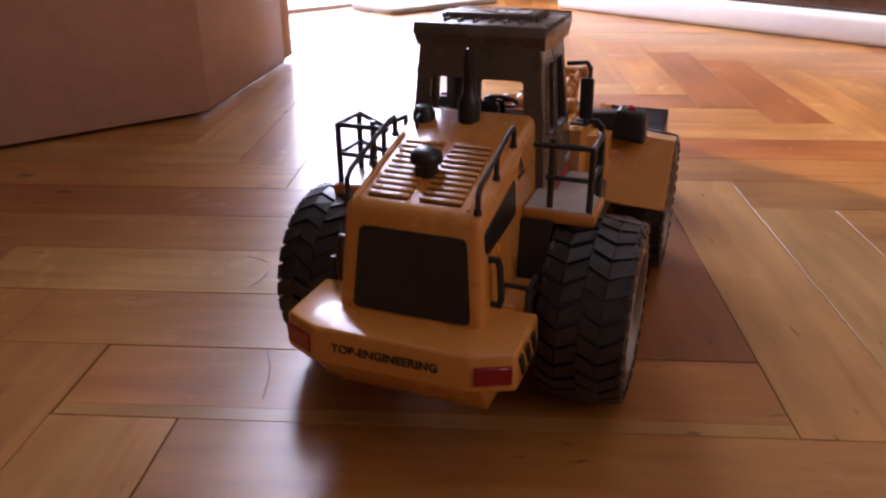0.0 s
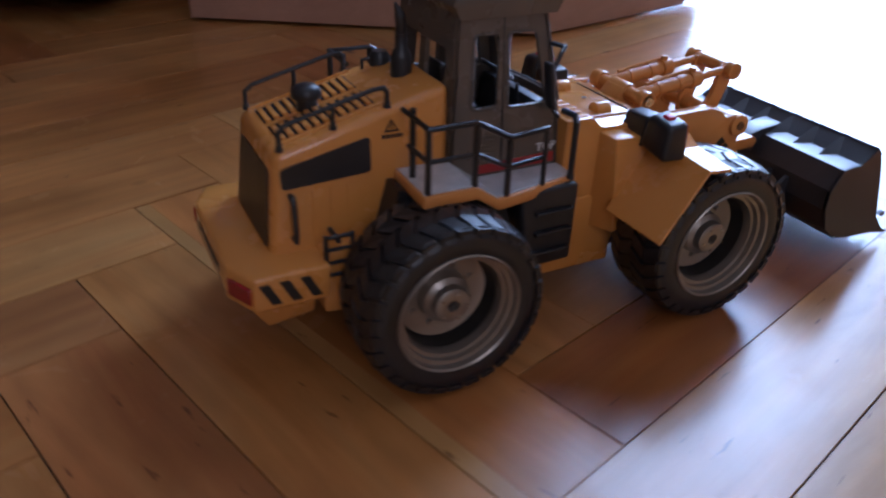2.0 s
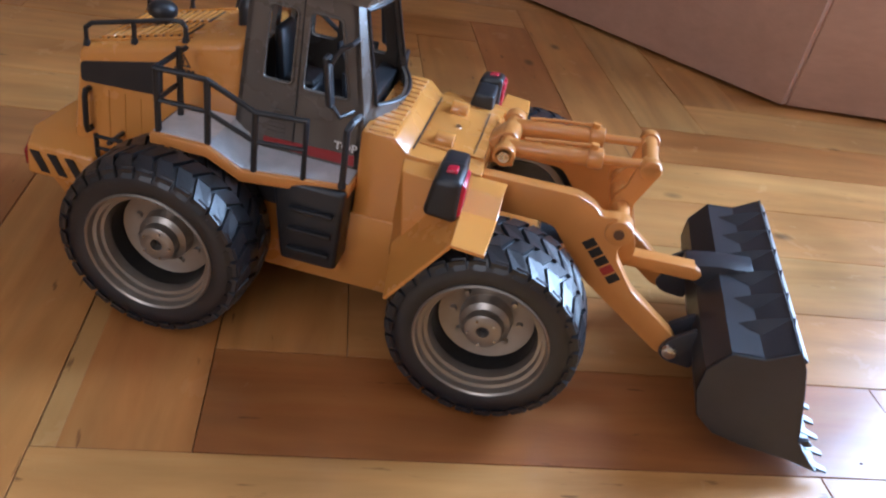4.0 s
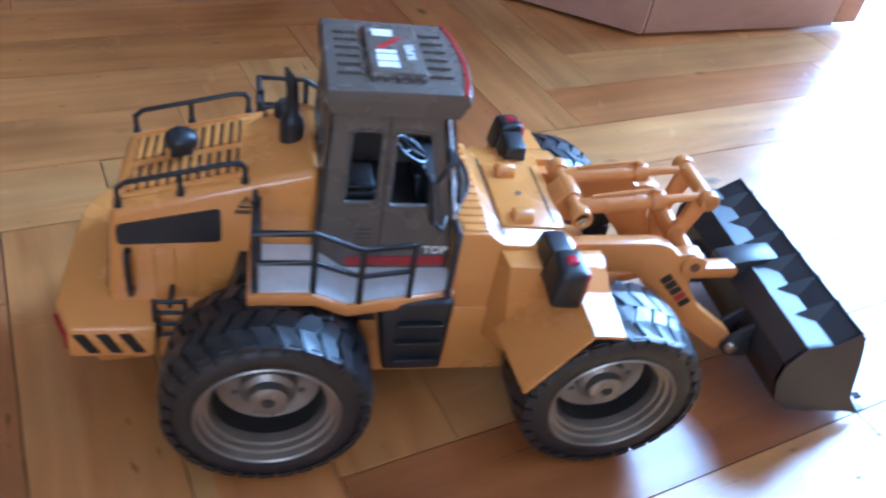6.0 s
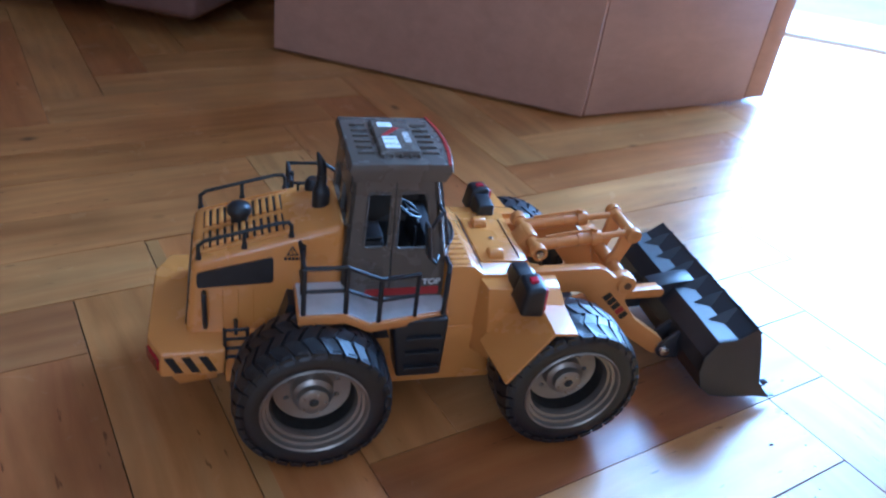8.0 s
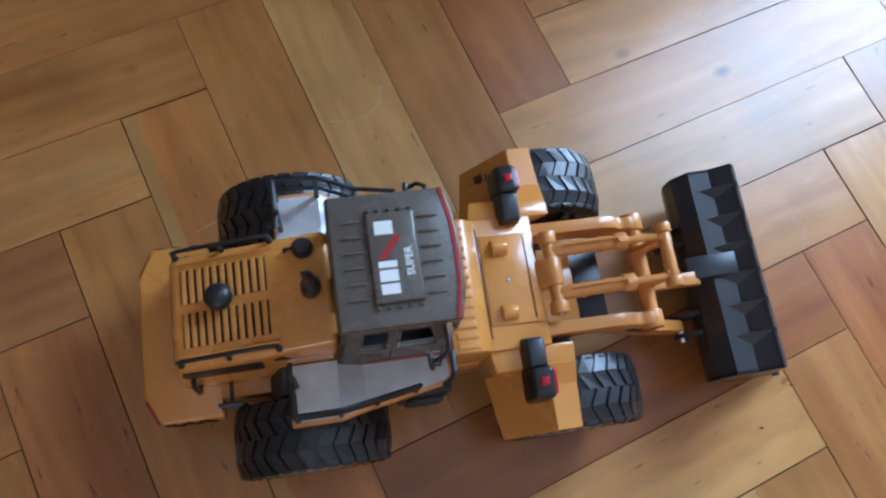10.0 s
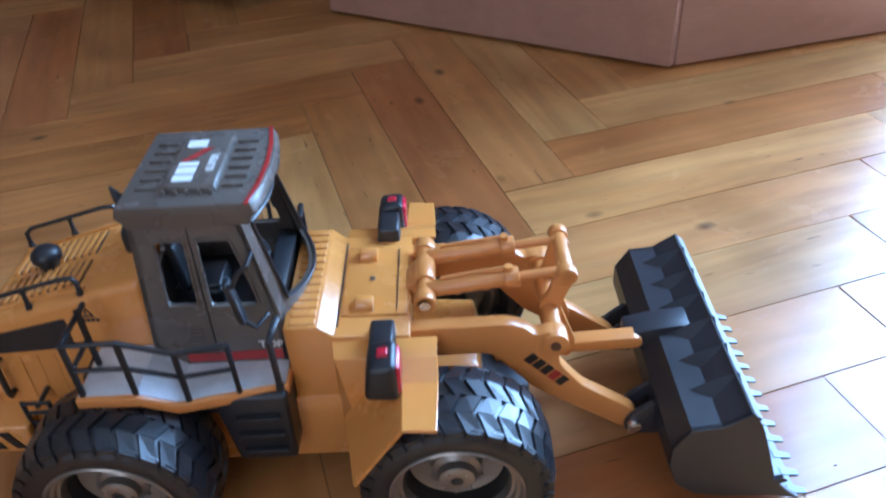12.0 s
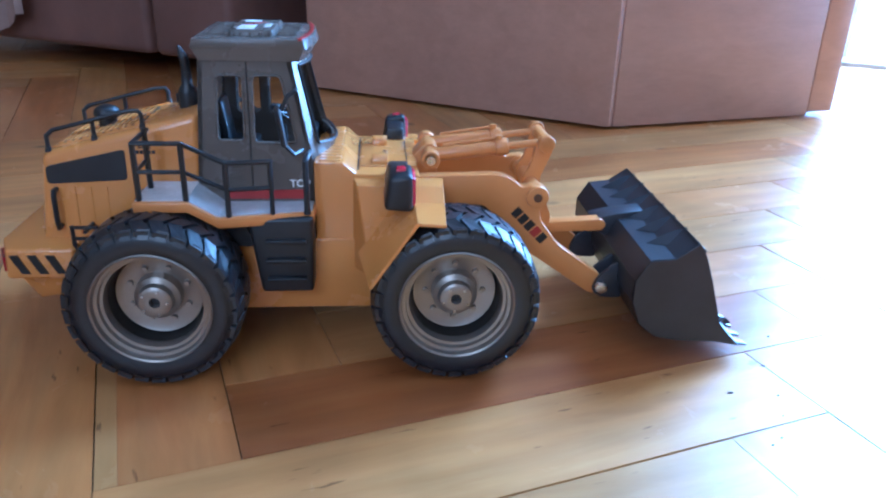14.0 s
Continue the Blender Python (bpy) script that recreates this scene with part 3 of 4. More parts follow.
    # rear grille
    def rear(u, v, w):
        x = -0.068 + (v - 0.044) / 0.061 * 0.007
        return (x - 0.0006 + w, u, v)
    grille = pierced(rounded([(-0.0265, 0.0615), (0.0245, 0.0615), (0.0215, 0.0965), (-0.0235, 0.0965)], 0.003), [], 0.0015, rear)
    part("rear_grille", grille, BLACK, loader, "flat black radiator grille")
    # side vents, warning marks, door seams and handles
    for s in (-1, 1):
        def side(u, v, w, s=s):
            y = 0.033 - (v - 0.044) / 0.07 * 0.004
            return (u, s * (y + 0.0006 - w), v)
        vent = pierced(rounded([(-0.059, 0.0895), (-0.019, 0.0915), (-0.019, 0.1075), (-0.059, 0.0985)], 0.0022), [], 0.0014, side)
        part("side_vent", vent, BLACK, loader, "dark side vent panel")
        part("grab_handle", tube([side(-0.0555, 0.0865, 0.001), side(-0.0555, 0.0865, -0.0026), side(-0.0555, 0.084, -0.0036), side(-0.0555, 0.07, -0.0036), side(-0.0555, 0.067, -0.0026), side(-0.0555, 0.067, 0.001)], 0.0014), BLACK, loader, "black grab handle")
        for x in (-0.046, -0.038, -0.03):
            part("panel_seam", tube([side(x, 0.0875, 0.0005), side(x, 0.062, 0.0005)], 0.0004, 6), YELLOW, hood)
        tri = pierced([(-0.0125, 0.108), (-0.0055, 0.108), (-0.009, 0.1138)], [[(-0.0113, 0.1088), (-0.0067, 0.1088), (-0.009, 0.1125)]], 0.0004, side)
        wr = part("warning_mark", tri, PRINT, hood, "black printed warning triangle")
        part("mark_bar", pierced([(-0.0093, 0.1093), (-0.0087, 0.1093), (-0.0087, 0.1114), (-0.0093, 0.1114)], [], 0.0004, side), PRINT, wr)
        for k in range(5):
            x = -0.0134 + 0.002 * k
            part("mark_bar", pierced([(x, 0.1052), (x + 0.0015, 0.1052), (x + 0.0015, 0.107), (x, 0.107)], [], 0.0004, side), PRINT, wr)
    # counterweight
    top_ring = [(-0.087, -0.033), (-0.079, -0.0495), (-0.046, -0.0495), (-0.046, 0.0495), (-0.079, 0.0495), (-0.087, 0.033)]
    cw = hexa([(x, y, 0.0445) for x, y in top_ring], [(x + 0.001, y * 0.985, 0.0605) for x, y in top_ring], 0.0016, 3)
    join(cw, hexa([(-0.071, -0.036, 0.027), (-0.05, -0.036, 0.03), (-0.05, 0.036, 0.03), (-0.071, 0.036, 0.027)], [(-0.084, -0.036, 0.0462), (-0.05, -0.044, 0.0462), (-0.05, 0.044, 0.0462), (-0.084, 0.036, 0.0462)], 0.0012, 2))
    weight = part("counterweight", cw, YELLOW, loader)
    for s in (-1, 1):
        for k in range(3):
            x = -0.0765 + 0.0088 * k
            hz = hexa([(x + dx, s * 0.0488, z) for dx, z in ((0, 0.0575), (0.0042, 0.0575), (0.0092, 0.0475), (0.005, 0.0475))], [(x + dx, s * 0.0499, z) for dx, z in ((0, 0.0575), (0.0042, 0.0575), (0.0092, 0.0475), (0.005, 0.0475))])
            part("hazard_stripe", hz, PRINT, weight, "black slanted hazard slot")
        r0, r1 = Vector((-0.087, s * 0.033)), Vector((-0.079, s * 0.0495))
        way = (r1 - r0).normalized()
        nrm = Vector((way.y, -way.x)) * s
        nrm = nrm if nrm.x < 0 else -nrm
        p, q = r0 + way * 0.002, r1 - way * 0.002
        lamp = hexa([(*(p - nrm * 0.001), 0.0478), (*(q - nrm * 0.001), 0.0478), (*(q - nrm * 0.001), 0.056), (*(p - nrm * 0.001), 0.056)], [(*(p + nrm * 0.0008), 0.0482), (*(q + nrm * 0.0008), 0.0482), (*(q + nrm * 0.0008), 0.0556), (*(p + nrm * 0.0008), 0.0556)], 0.0003, 1)
        part("tail_light", lamp, LENS, weight, "dark red tail light")
        # small ladder beside the counterweight
        lad = None
        for x in (-0.0455, -0.0335):
            bm = tube([(x, s * 0.044, 0.0505), (x, s * 0.044, 0.0715)], 0.0011, 6)
            if lad is None:
                lad = part("ladder", bm, BLACK, loader, "small black ladder")
            else:
                part("ladder_side", bm, BLACK, lad)
        for z in (0.052, 0.058, 0.0645, 0.0705):
            part("rung", tube([(-0.0455, s * 0.044, z), (-0.0335, s * 0.044, z)], 0.001, 6), BLACK, lad)
        part("ladder_bracket", tube([(-0.0395, s * 0.044, 0.068), (-0.0395, s * 0.03, 0.068)], 0.0012, 6), BLACK, lad)
    lettering("lettering", "TOP-ENGINEERING", 0.0052, axes((-0.0868, 0.002, 0.0528), (0, -1, 0), (0.05, 0, 1)), PRINT, weight)["label"] = "black printed capitals"


def build_middle():
    # chassis between the axles
    ch = side_prism([(-0.046, 0.03), (-0.046, 0.062), (0.102, 0.062), (0.112, 0.05), (0.112, 0.021), (0.03, 0.021)], -0.04, 0.04, 0.0015)
    part("chassis", ch, YELLOW, loader)
    part("belly_plate", block(-0.035, 0.185, -0.025, 0.025, 0.018, 0.045, 0.003), BLACK, loader)
    for x in (0.0, 0.148):
        part("axle", rod((x, -0.062, 0.043), (x, 0.062, 0.043), 0.009), BLACK, loader)
    part("seat_tower", block(0.014, 0.074, -0.031, 0.031, 0.055, 0.0905, 0.002), ORANGE, loader)
    for s in (-1, 1):
        # wheel arch lining
        arch = hexa([(-0.02, s * 0.03, 0.06), (0.045, s * 0.03, 0.06), (0.045, s * 0.045, 0.06), (-0.02, s * 0.045, 0.06)], [(-0.012, s * 0.03, 0.087), (0.04, s * 0.03, 0.078), (0.04, s * 0.045, 0.078), (-0.012, s * 0.045, 0.087)])
        part("arch_lining", arch, BLACK, loader)
        # step box
        box = hexa([(0.049, s * 0.036, 0.038), (0.0755, s * 0.036, 0.038), (0.0755, s * 0.055, 0.038), (0.049, s * 0.055, 0.038)], [(0.0435, s * 0.036, 0.079), (0.0765, s * 0.036, 0.079), (0.0765, s * 0.0545, 0.079), (0.0435, s * 0.0545, 0.079)], 0.0022, 3)
        sb = part("step_box", box, BLACK, loader, "black boarding step box")
        for z in (0.046, 0.0565, 0.067):
            part("step_tread", block(0.0525, 0.0725, s * 0.0545, s * 0.0575, z - 0.0011, z + 0.0011, 0.0006), BLACK, sb)
        # boarding platform with a grey deck
        st = [(-0.0085, 0.0905, 0.0625), (0.017, 0.0905, 0.0625), (0.0305, 0.0805, 0.0585), (0.077, 0.0805, 0.05)]
        bm = bmesh.new()
        rows = [[bm.verts.new((x, s * y, z + dz)) for y, dz in ((0.031, 0), (yo, 0), (yo, -0.0055), (0.031, -0.0055))] for x, z, yo in st]
        for r0, r1 in zip(rows, rows[1:]):
            for k in range(4):
                bm.faces.new((r0[k], r0[(k + 1) % 4], r1[(k + 1) % 4], r1[k]))
        bm.faces.new(rows[0]), bm.faces.new(rows[-1])
        bmesh.ops.recalc_face_normals(bm, faces=bm.faces)
        bevelled(bm, 0.001, 2, 20)
        plat = part("platform", bm, ORANGE, loader)
        bm = bmesh.new()
        folds = [(x + dx, z, yo) for (x, z, yo), dx in zip(st, (0.0012, 0.0, 0.0, -0.0012))]
        rows = [[bm.verts.new((x, s * y, z + dz)) for y, dz in ((0.0315, 0.0006), (yo - 0.0022, 0.0006), (yo - 0.0022, -0.0008), (0.0315, -0.0008))] for x, z, yo in folds]
        for r0, r1 in zip(rows, rows[1:]):
            for k in range(4):
                bm.faces.new((r0[k], r0[(k + 1) % 4], r1[(k + 1) % 4], r1[k]))
        bm.faces.new(rows[0]), bm.faces.new(rows[-1])
        part("deck_plate", bm, DECK, plat, "silver-grey chequered deck plate", smooth=15)
        # railing
        y0, r = s * 0.0595, 0.00125
        path = [(-0.0055, y0, 0.119), (0.0165, y0, 0.119), (0.0355, s * 0.0555, 0.108), (0.0565, s * 0.052, 0.108)]
        rg = part("platform_railing", tube([(-0.0055, s * 0.034, 0.119), *path, (0.0565, s * 0.052, 0.0795)], r), BLACK, loader, "black platform railing")
        mid = [(-0.0055, s * 0.04, 0.105), (-0.0055, y0, 0.105), (0.0165, y0, 0.105), (0.0355, s * 0.0555, 0.0945), (0.0565, s * 0.052, 0.0945)]
        part("middle_rail", tube(mid, r * 0.9), BLACK, rg)
        for (x, y, z), zb in zip(path[:3], (0.09, 0.09, 0.08)):
            part("post", tube([(x, y, zb), (x, y, z)], r * 1.15), BLACK, rg)
        part("post", tube([(-0.0045, s * 0.042, 0.09), (-0.0045, s * 0.042, 0.122)], r * 1.15), BLACK, rg)
        part("entry_grip", tube([(0.0735, s * 0.05, 0.0795), (0.0735, s * 0.05, 0.107), (0.0745, s * 0.047, 0.1095), (0.075, s * 0.037, 0.1085)], r * 1.2), BLACK, rg)
        part("post_foot", rod((0.0735, s * 0.05, 0.0798), (0.0735, s * 0.05, 0.083), 0.002, 0.0015, 12), BLACK, rg)


def build_cab():
    zt = 0.1545
    low_z = 0.0792

    def side_y(z):
        return 0.0345 - (z - low_z) / (zt - low_z) * 0.006

    shell = None
    win_r = rounded([(0.0285, 0.113), (0.042, 0.113), (0.0425, 0.1455), (0.03, 0.1455)], 0.0026)
    win_f = rounded([(0.0468, 0.112), (0.068, 0.112), (0.0612, 0.1455), (0.0472, 0.1455)], 0.0026)
    outline = [(0.0165, low_z), (0.0755, low_z), (0.0745, 0.106), (0.0665, zt), (0.0215, zt)]
    cab = None
    for s in (-1, 1):
        bm = pierced(outline, [win_r, win_f], 0.0022, lambda u, v, w, s=s: (u, s * (side_y(v) - w), v))
        if cab is None:
            cab = part("cab", bm, GREY, loader, "dark grey operator cab with open windows")
        else:
            part("side_wall", bm, GREY, cab)
        for loop in (win_r, win_f):
            ring = [(u, s * (side_y(v) + 0.0002), v) for u, v in loop]
            part("window_bead", tube(ring + [ring[0]], 0.0007, 6), GREY, cab)
        part("door_seam", tube([(0.0447, s * (side_y(0.086) + 0.0001), 0.086), (0.0447, s * (side_y(0.155) + 0.0001), 0.152)], 0.0004, 6), BLACK, cab)
        stripe = hexa([(0.031, s * (side_y(0.084) - 0.001), 0.0825), (0.0735, s * (side_y(0.084) - 0.001), 0.0825), (0.0735, s * (side_y(0.087) - 0.001), 0.0875), (0.031, s * (side_y(0.087) - 0.001), 0.0865)], [(0.031, s * (side_y(0.084) + 0.0004), 0.0825), (0.0735, s * (side_y(0.084) + 0.0004), 0.0825), (0.0735, s * (side_y(0.087) + 0.0004), 0.0875), (0.031, s * (side_y(0.087) + 0.0004), 0.0865)])
        part("red_stripe", stripe, RED, cab, "red stripe along the cab foot")
        for k in range(6):
            z = 0.0895 + 0.0021 * k
            part("cab_louvre", block(0.0325, 0.0405, s * (side_y(z) - 0.0005), s * (side_y(z) + 0.0004), z - 0.0005, z + 0.0005), GREY, cab)
        lettering("lettering", "TOP", 0.0055, axes((0.069, s * (side_y(0.0905) + 0.0003), 0.0905), (-s, 0, 0), (0, 0, 1)), WHITE, cab)["label"] = "white printed capitals"
    # back wall
    back = pierced([(-0.0345, low_z), (0.0345, low_z), (0.0285, zt), (-0.0285, zt)], [rounded([(-0.0225, 0.1215), (-0.0015, 0.1215), (-0.0015, 0.139), (-0.0215, 0.139)], 0.002), rounded([(0.0045, 0.1215), (0.024, 0.1215), (0.023, 0.139), (0.0045, 0.139)], 0.002)], 0.0022, lambda u, v, w: (0.0165 + (v - low_z) * 0.065 + w, u, v))
    part("back_wall", back, GREY, cab)

    # bowed front with a wide windscreen opening
    def front(u, v, w):
        side_x = 0.0755 - max(0.0, v - 0.106) / (zt - 0.106) * 0.009 if v > 0.106 else 0.0755
        bulge = 0.006 + 0.0055 * max(0.0, v - low_z) / (0.106 - low_z) if v < 0.106 else 0.0115 - (v - 0.106) / (zt - 0.106) * 0.0055
        return (side_x + bulge * (1 - (u / 1.0) ** 2) - w, u * side_y(v), v)
    ring_bm = bmesh.new()
    loops = []
    for u1, z0, z1 in ((1.0, low_z, zt), (0.81, 0.1105, 0.1495)):
        n = 12
        pts = [(-u1 + 2 * u1 * k / n, z0) for k in range(n)] + [(u1, z0 + (z1 - z0) * k / n) for k in range(n)] + [(u1 - 2 * u1 * k / n, z1) for k in range(n)] + [(-u1, z1 - (z1 - z0) * k / n) for k in range(n)]
        if u1 < 1:
            pts = [(u * (0.96 if abs(z - z0) < 0.004 or abs(z - z1) < 0.004 else 1.0), z - (0.0025 * (1 - (u / u1) ** 2) if z < 0.117 else 0.0)) for u, z in pts]
        loops.append([[ring_bm.verts.new(front(u, z, w)) for u, z in pts] for w in (0.0, 0.0024)])
    (oa, ob_), (ia, ib) = loops
    for k in range(len(oa)):
        q = (k + 1) % len(oa)
        ring_bm.faces.new((oa[k], oa[q], ia[q], ia[k]))
        ring_bm.faces.new((ob_[k], ib[k], ib[q], ob_[q]))
        ring_bm.faces.new((ia[k], ia[q], ib[q], ib[k]))
        ring_bm.faces.new((oa[k], ob_[k], ob_[q], oa[q]))
    screen = part("windscreen_frame", ring_bm, GREY, cab, "dark grey bowed windscreen frame")
    bead = [v for v in ([front(-0.81 + 1.62 * k / 20, 0.1105 - 0.0025 * (1 - (1 - k / 10) ** 2), -0.0002) for k in range(21)] + [front(0.81 - 1.62 * k / 20, 0.1495, -0.0002) for k in range(21)])]
    part("window_bead", tube(bead + [bead[0]], 0.0008, 6), BLACK, cab)
    # roof
    def roof_ring(grow, z):
        fr = [(0.0735 + grow + 0.004 * (1 - (y / 0.033) ** 2), y * (1 + grow * 8) * 0.94) for y in (-0.033, -0.022, -0.011, 0, 0.011, 0.022, 0.033)]
        return [(x, y, z) for x, y in fr] + [(0.0195 - grow, 0.031 * (1 + grow * 8), z), (0.0195 - grow, -0.031 * (1 + grow * 8), z)]
    bm = hexa(roof_ring(-0.0028, 0.1525), roof_ring(0.0, 0.1585), 0.0)
    join(bm, hexa(roof_ring(0.001, 0.1582), roof_ring(-0.0004, 0.1632), 0.0006, 2))
    roof = part("cab_roof", bm, GREY, loader, "dark grey cab roof")
    red = hexa([(0.0705 + 0.004 * (1 - (y / 0.033) ** 2), y, 0.1625) for y in (-0.031, -0.016, 0, 0.016, 0.031)] + [(0.0722 + 0.004 * (1 - (y / 0.033) ** 2), y, 0.1625) for y in (0.031, 0.016, 0, -0.016, -0.031)], [(0.0705 + 0.004 * (1 - (y / 0.033) ** 2), y, 0.1637) for y in (-0.031, -0.016, 0, 0.016, 0.031)] + [(0.0722 + 0.004 * (1 - (y / 0.033) ** 2), y, 0.1637) for y in (0.031, 0.016, 0, -0.016, -0.031)])
    part("front_band", red, RED, roof, "red band along the roof's front edge")
    hatch = part("roof_hatch", hexa([(x, y, 0.1628) for x, y in ((0.0355, -0.0215), (0.0585, -0.0215), (0.0585, 0.0215), (0.0355, 0.0215))], [(x, y, 0.1660) for x, y in ((0.0365, -0.0205), (0.0575, -0.0205), (0.0575, 0.0205), (0.0365, 0.0205))], 0.0006), GREY, roof)
    for k in range(6):
        y = -0.018 + 0.0072 * k
        part("roof_rib", block(0.0595, 0.0688, y - 0.0006, y + 0.0006, 0.1625, 0.1644, 0.0004), GREY, roof)
        part("roof_rib", block(0.0245, 0.0335, y - 0.0006, y + 0.0006, 0.1625, 0.1644, 0.0004), GREY, roof)
    for y in (-0.0226, 0.0226):
        for k in range(5):
            x = 0.0375 + 0.0048 * k
            part("roof_bolt", rod((x, y, 0.1628), (x, y, 0.1652), 0.0011, 0.0008, 10), GREY, roof)
    # plain white and red shapes in place of the maker's mark
    zt2 = 0.1659
    for y0, y1 in ((-0.0172, -0.0125), (-0.0115, -0.0062), (-0.0052, -0.0022), (0.0102, 0.0165)):
        part("mark_block", hexa([(0.0395, y0, zt2), (0.0478, y0, zt2), (0.0478, y1, zt2), (0.0395, y1, zt2)], [(0.0395, y0, zt2 + 0.0003), (0.0478, y0, zt2 + 0.0003), (0.0478, y1, zt2 + 0.0003), (0.0395, y1, zt2 + 0.0003)]), WHITE, hatch, "white printed mark")
    sl = [(0.0395, -0.0012), (0.043, -0.0012), (0.0515, 0.0092), (0.0478, 0.0092)]
    part("mark_slash", plan_prism(sl, zt2, zt2 + 0.0003), RED, hatch, "red printed slash")
    lettering("lettering", "SUPER", 0.0048, axes((0.0535, -0.003, zt2 + 0.0002), (0, 1, 0), (-1, 0, 0)), WHITE, hatch)["label"] = "white printed capitals"
    # interior
    part("cab_floor", block(0.02, 0.073, -0.032, 0.032, 0.09, 0.0925), BLACK, cab)
    seat = part("driver_seat", block(0.026, 0.045, -0.011, 0.011, 0.0925, 0.104, 0.003, 3), BLACK, cab, "black driver's seat")
    part("seat_back", hexa([(0.026, -0.0105, 0.103), (0.031, -0.0105, 0.103), (0.031, 0.0105, 0.103), (0.026, 0.0105, 0.103)], [(0.0235, -0.009, 0.128), (0.0275, -0.009, 0.128), (0.0275, 0.009, 0.128), (0.0235, 0.009, 0.128)], 0.002, 3), BLACK, seat)
    part("seat_cushion", block(0.03, 0.0445, -0.0095, 0.0095, 0.103, 0.1062, 0.0015, 3), BLACK, seat)
    dash = part("dashboard", hexa([(0.064, -0.026, 0.0925), (0.074, -0.026, 0.0925), (0.074, 0.026, 0.0925), (0.064, 0.026, 0.0925)], [(0.067, -0.026, 0.1105), (0.0755, -0.026, 0.1085), (0.0755, 0.026, 0.1085), (0.067, 0.026, 0.1105)], 0.001), BLACK, cab, "black dashboard")
    n = 24
    m = axes((0.0595, 0.0, 0.1195), (0, 1, 0), (-0.85, 0, 0.5))
    ring = [m @ Vector((0.0082 * math.cos(2 * math.pi * k / n), 0.0082 * math.sin(2 * math.pi * k / n), 0)) for k in range(n + 1)]
    wheel = part("steering_wheel", tube(ring, 0.0011, 8), BLACK, cab, "black steering wheel")
    for k in range(3):
        a = 2 * math.pi * k / 3 + 0.5
        part("spoke", tube([m @ Vector((0, 0, 0)), m @ Vector((0.008 * math.cos(a), 0.008 * math.sin(a), 0))], 0.0009, 6), BLACK, wheel)
    part("column", tube([m @ Vector((0, 0, 0)), Vector((0.069, 0, 0.1045))], 0.0016, 10), BLACK, wheel)
    part("control_lever", tube([(0.062, -0.017, 0.1), (0.0605, -0.0175, 0.1175)], 0.0009, 8), BLACK, cab)
    # door mirrors on bent arms
    for s in (-1, 1):
        arm = part("wing_mirror", tube([(0.069, s * 0.031, 0.139), (0.069, s * 0.041, 0.14), (0.0655, s * 0.0435, 0.138), (0.0625, s * 0.044, 0.132)], 0.0011), BLACK, loader, "black wing mirror on a bent arm")
        part("mirror_head", hexa([(0.0618, s * 0.0398, 0.1135), (0.0645, s * 0.0398, 0.1125), (0.0645, s * 0.0465, 0.1125), (0.0618, s * 0.0465, 0.1135)], [(0.0588, s * 0.0398, 0.1345), (0.0615, s * 0.0398, 0.1345), (0.0615, s * 0.0465, 0.1345), (0.0588, s * 0.0465, 0.1345)], 0.0012, 3), BLACK, arm)
        part("mirror_stay", tube([(0.063, s * 0.043, 0.114), (0.0675, s * 0.043, 0.109), (0.071, s * 0.034, 0.1085)], 0.001), BLACK, arm)


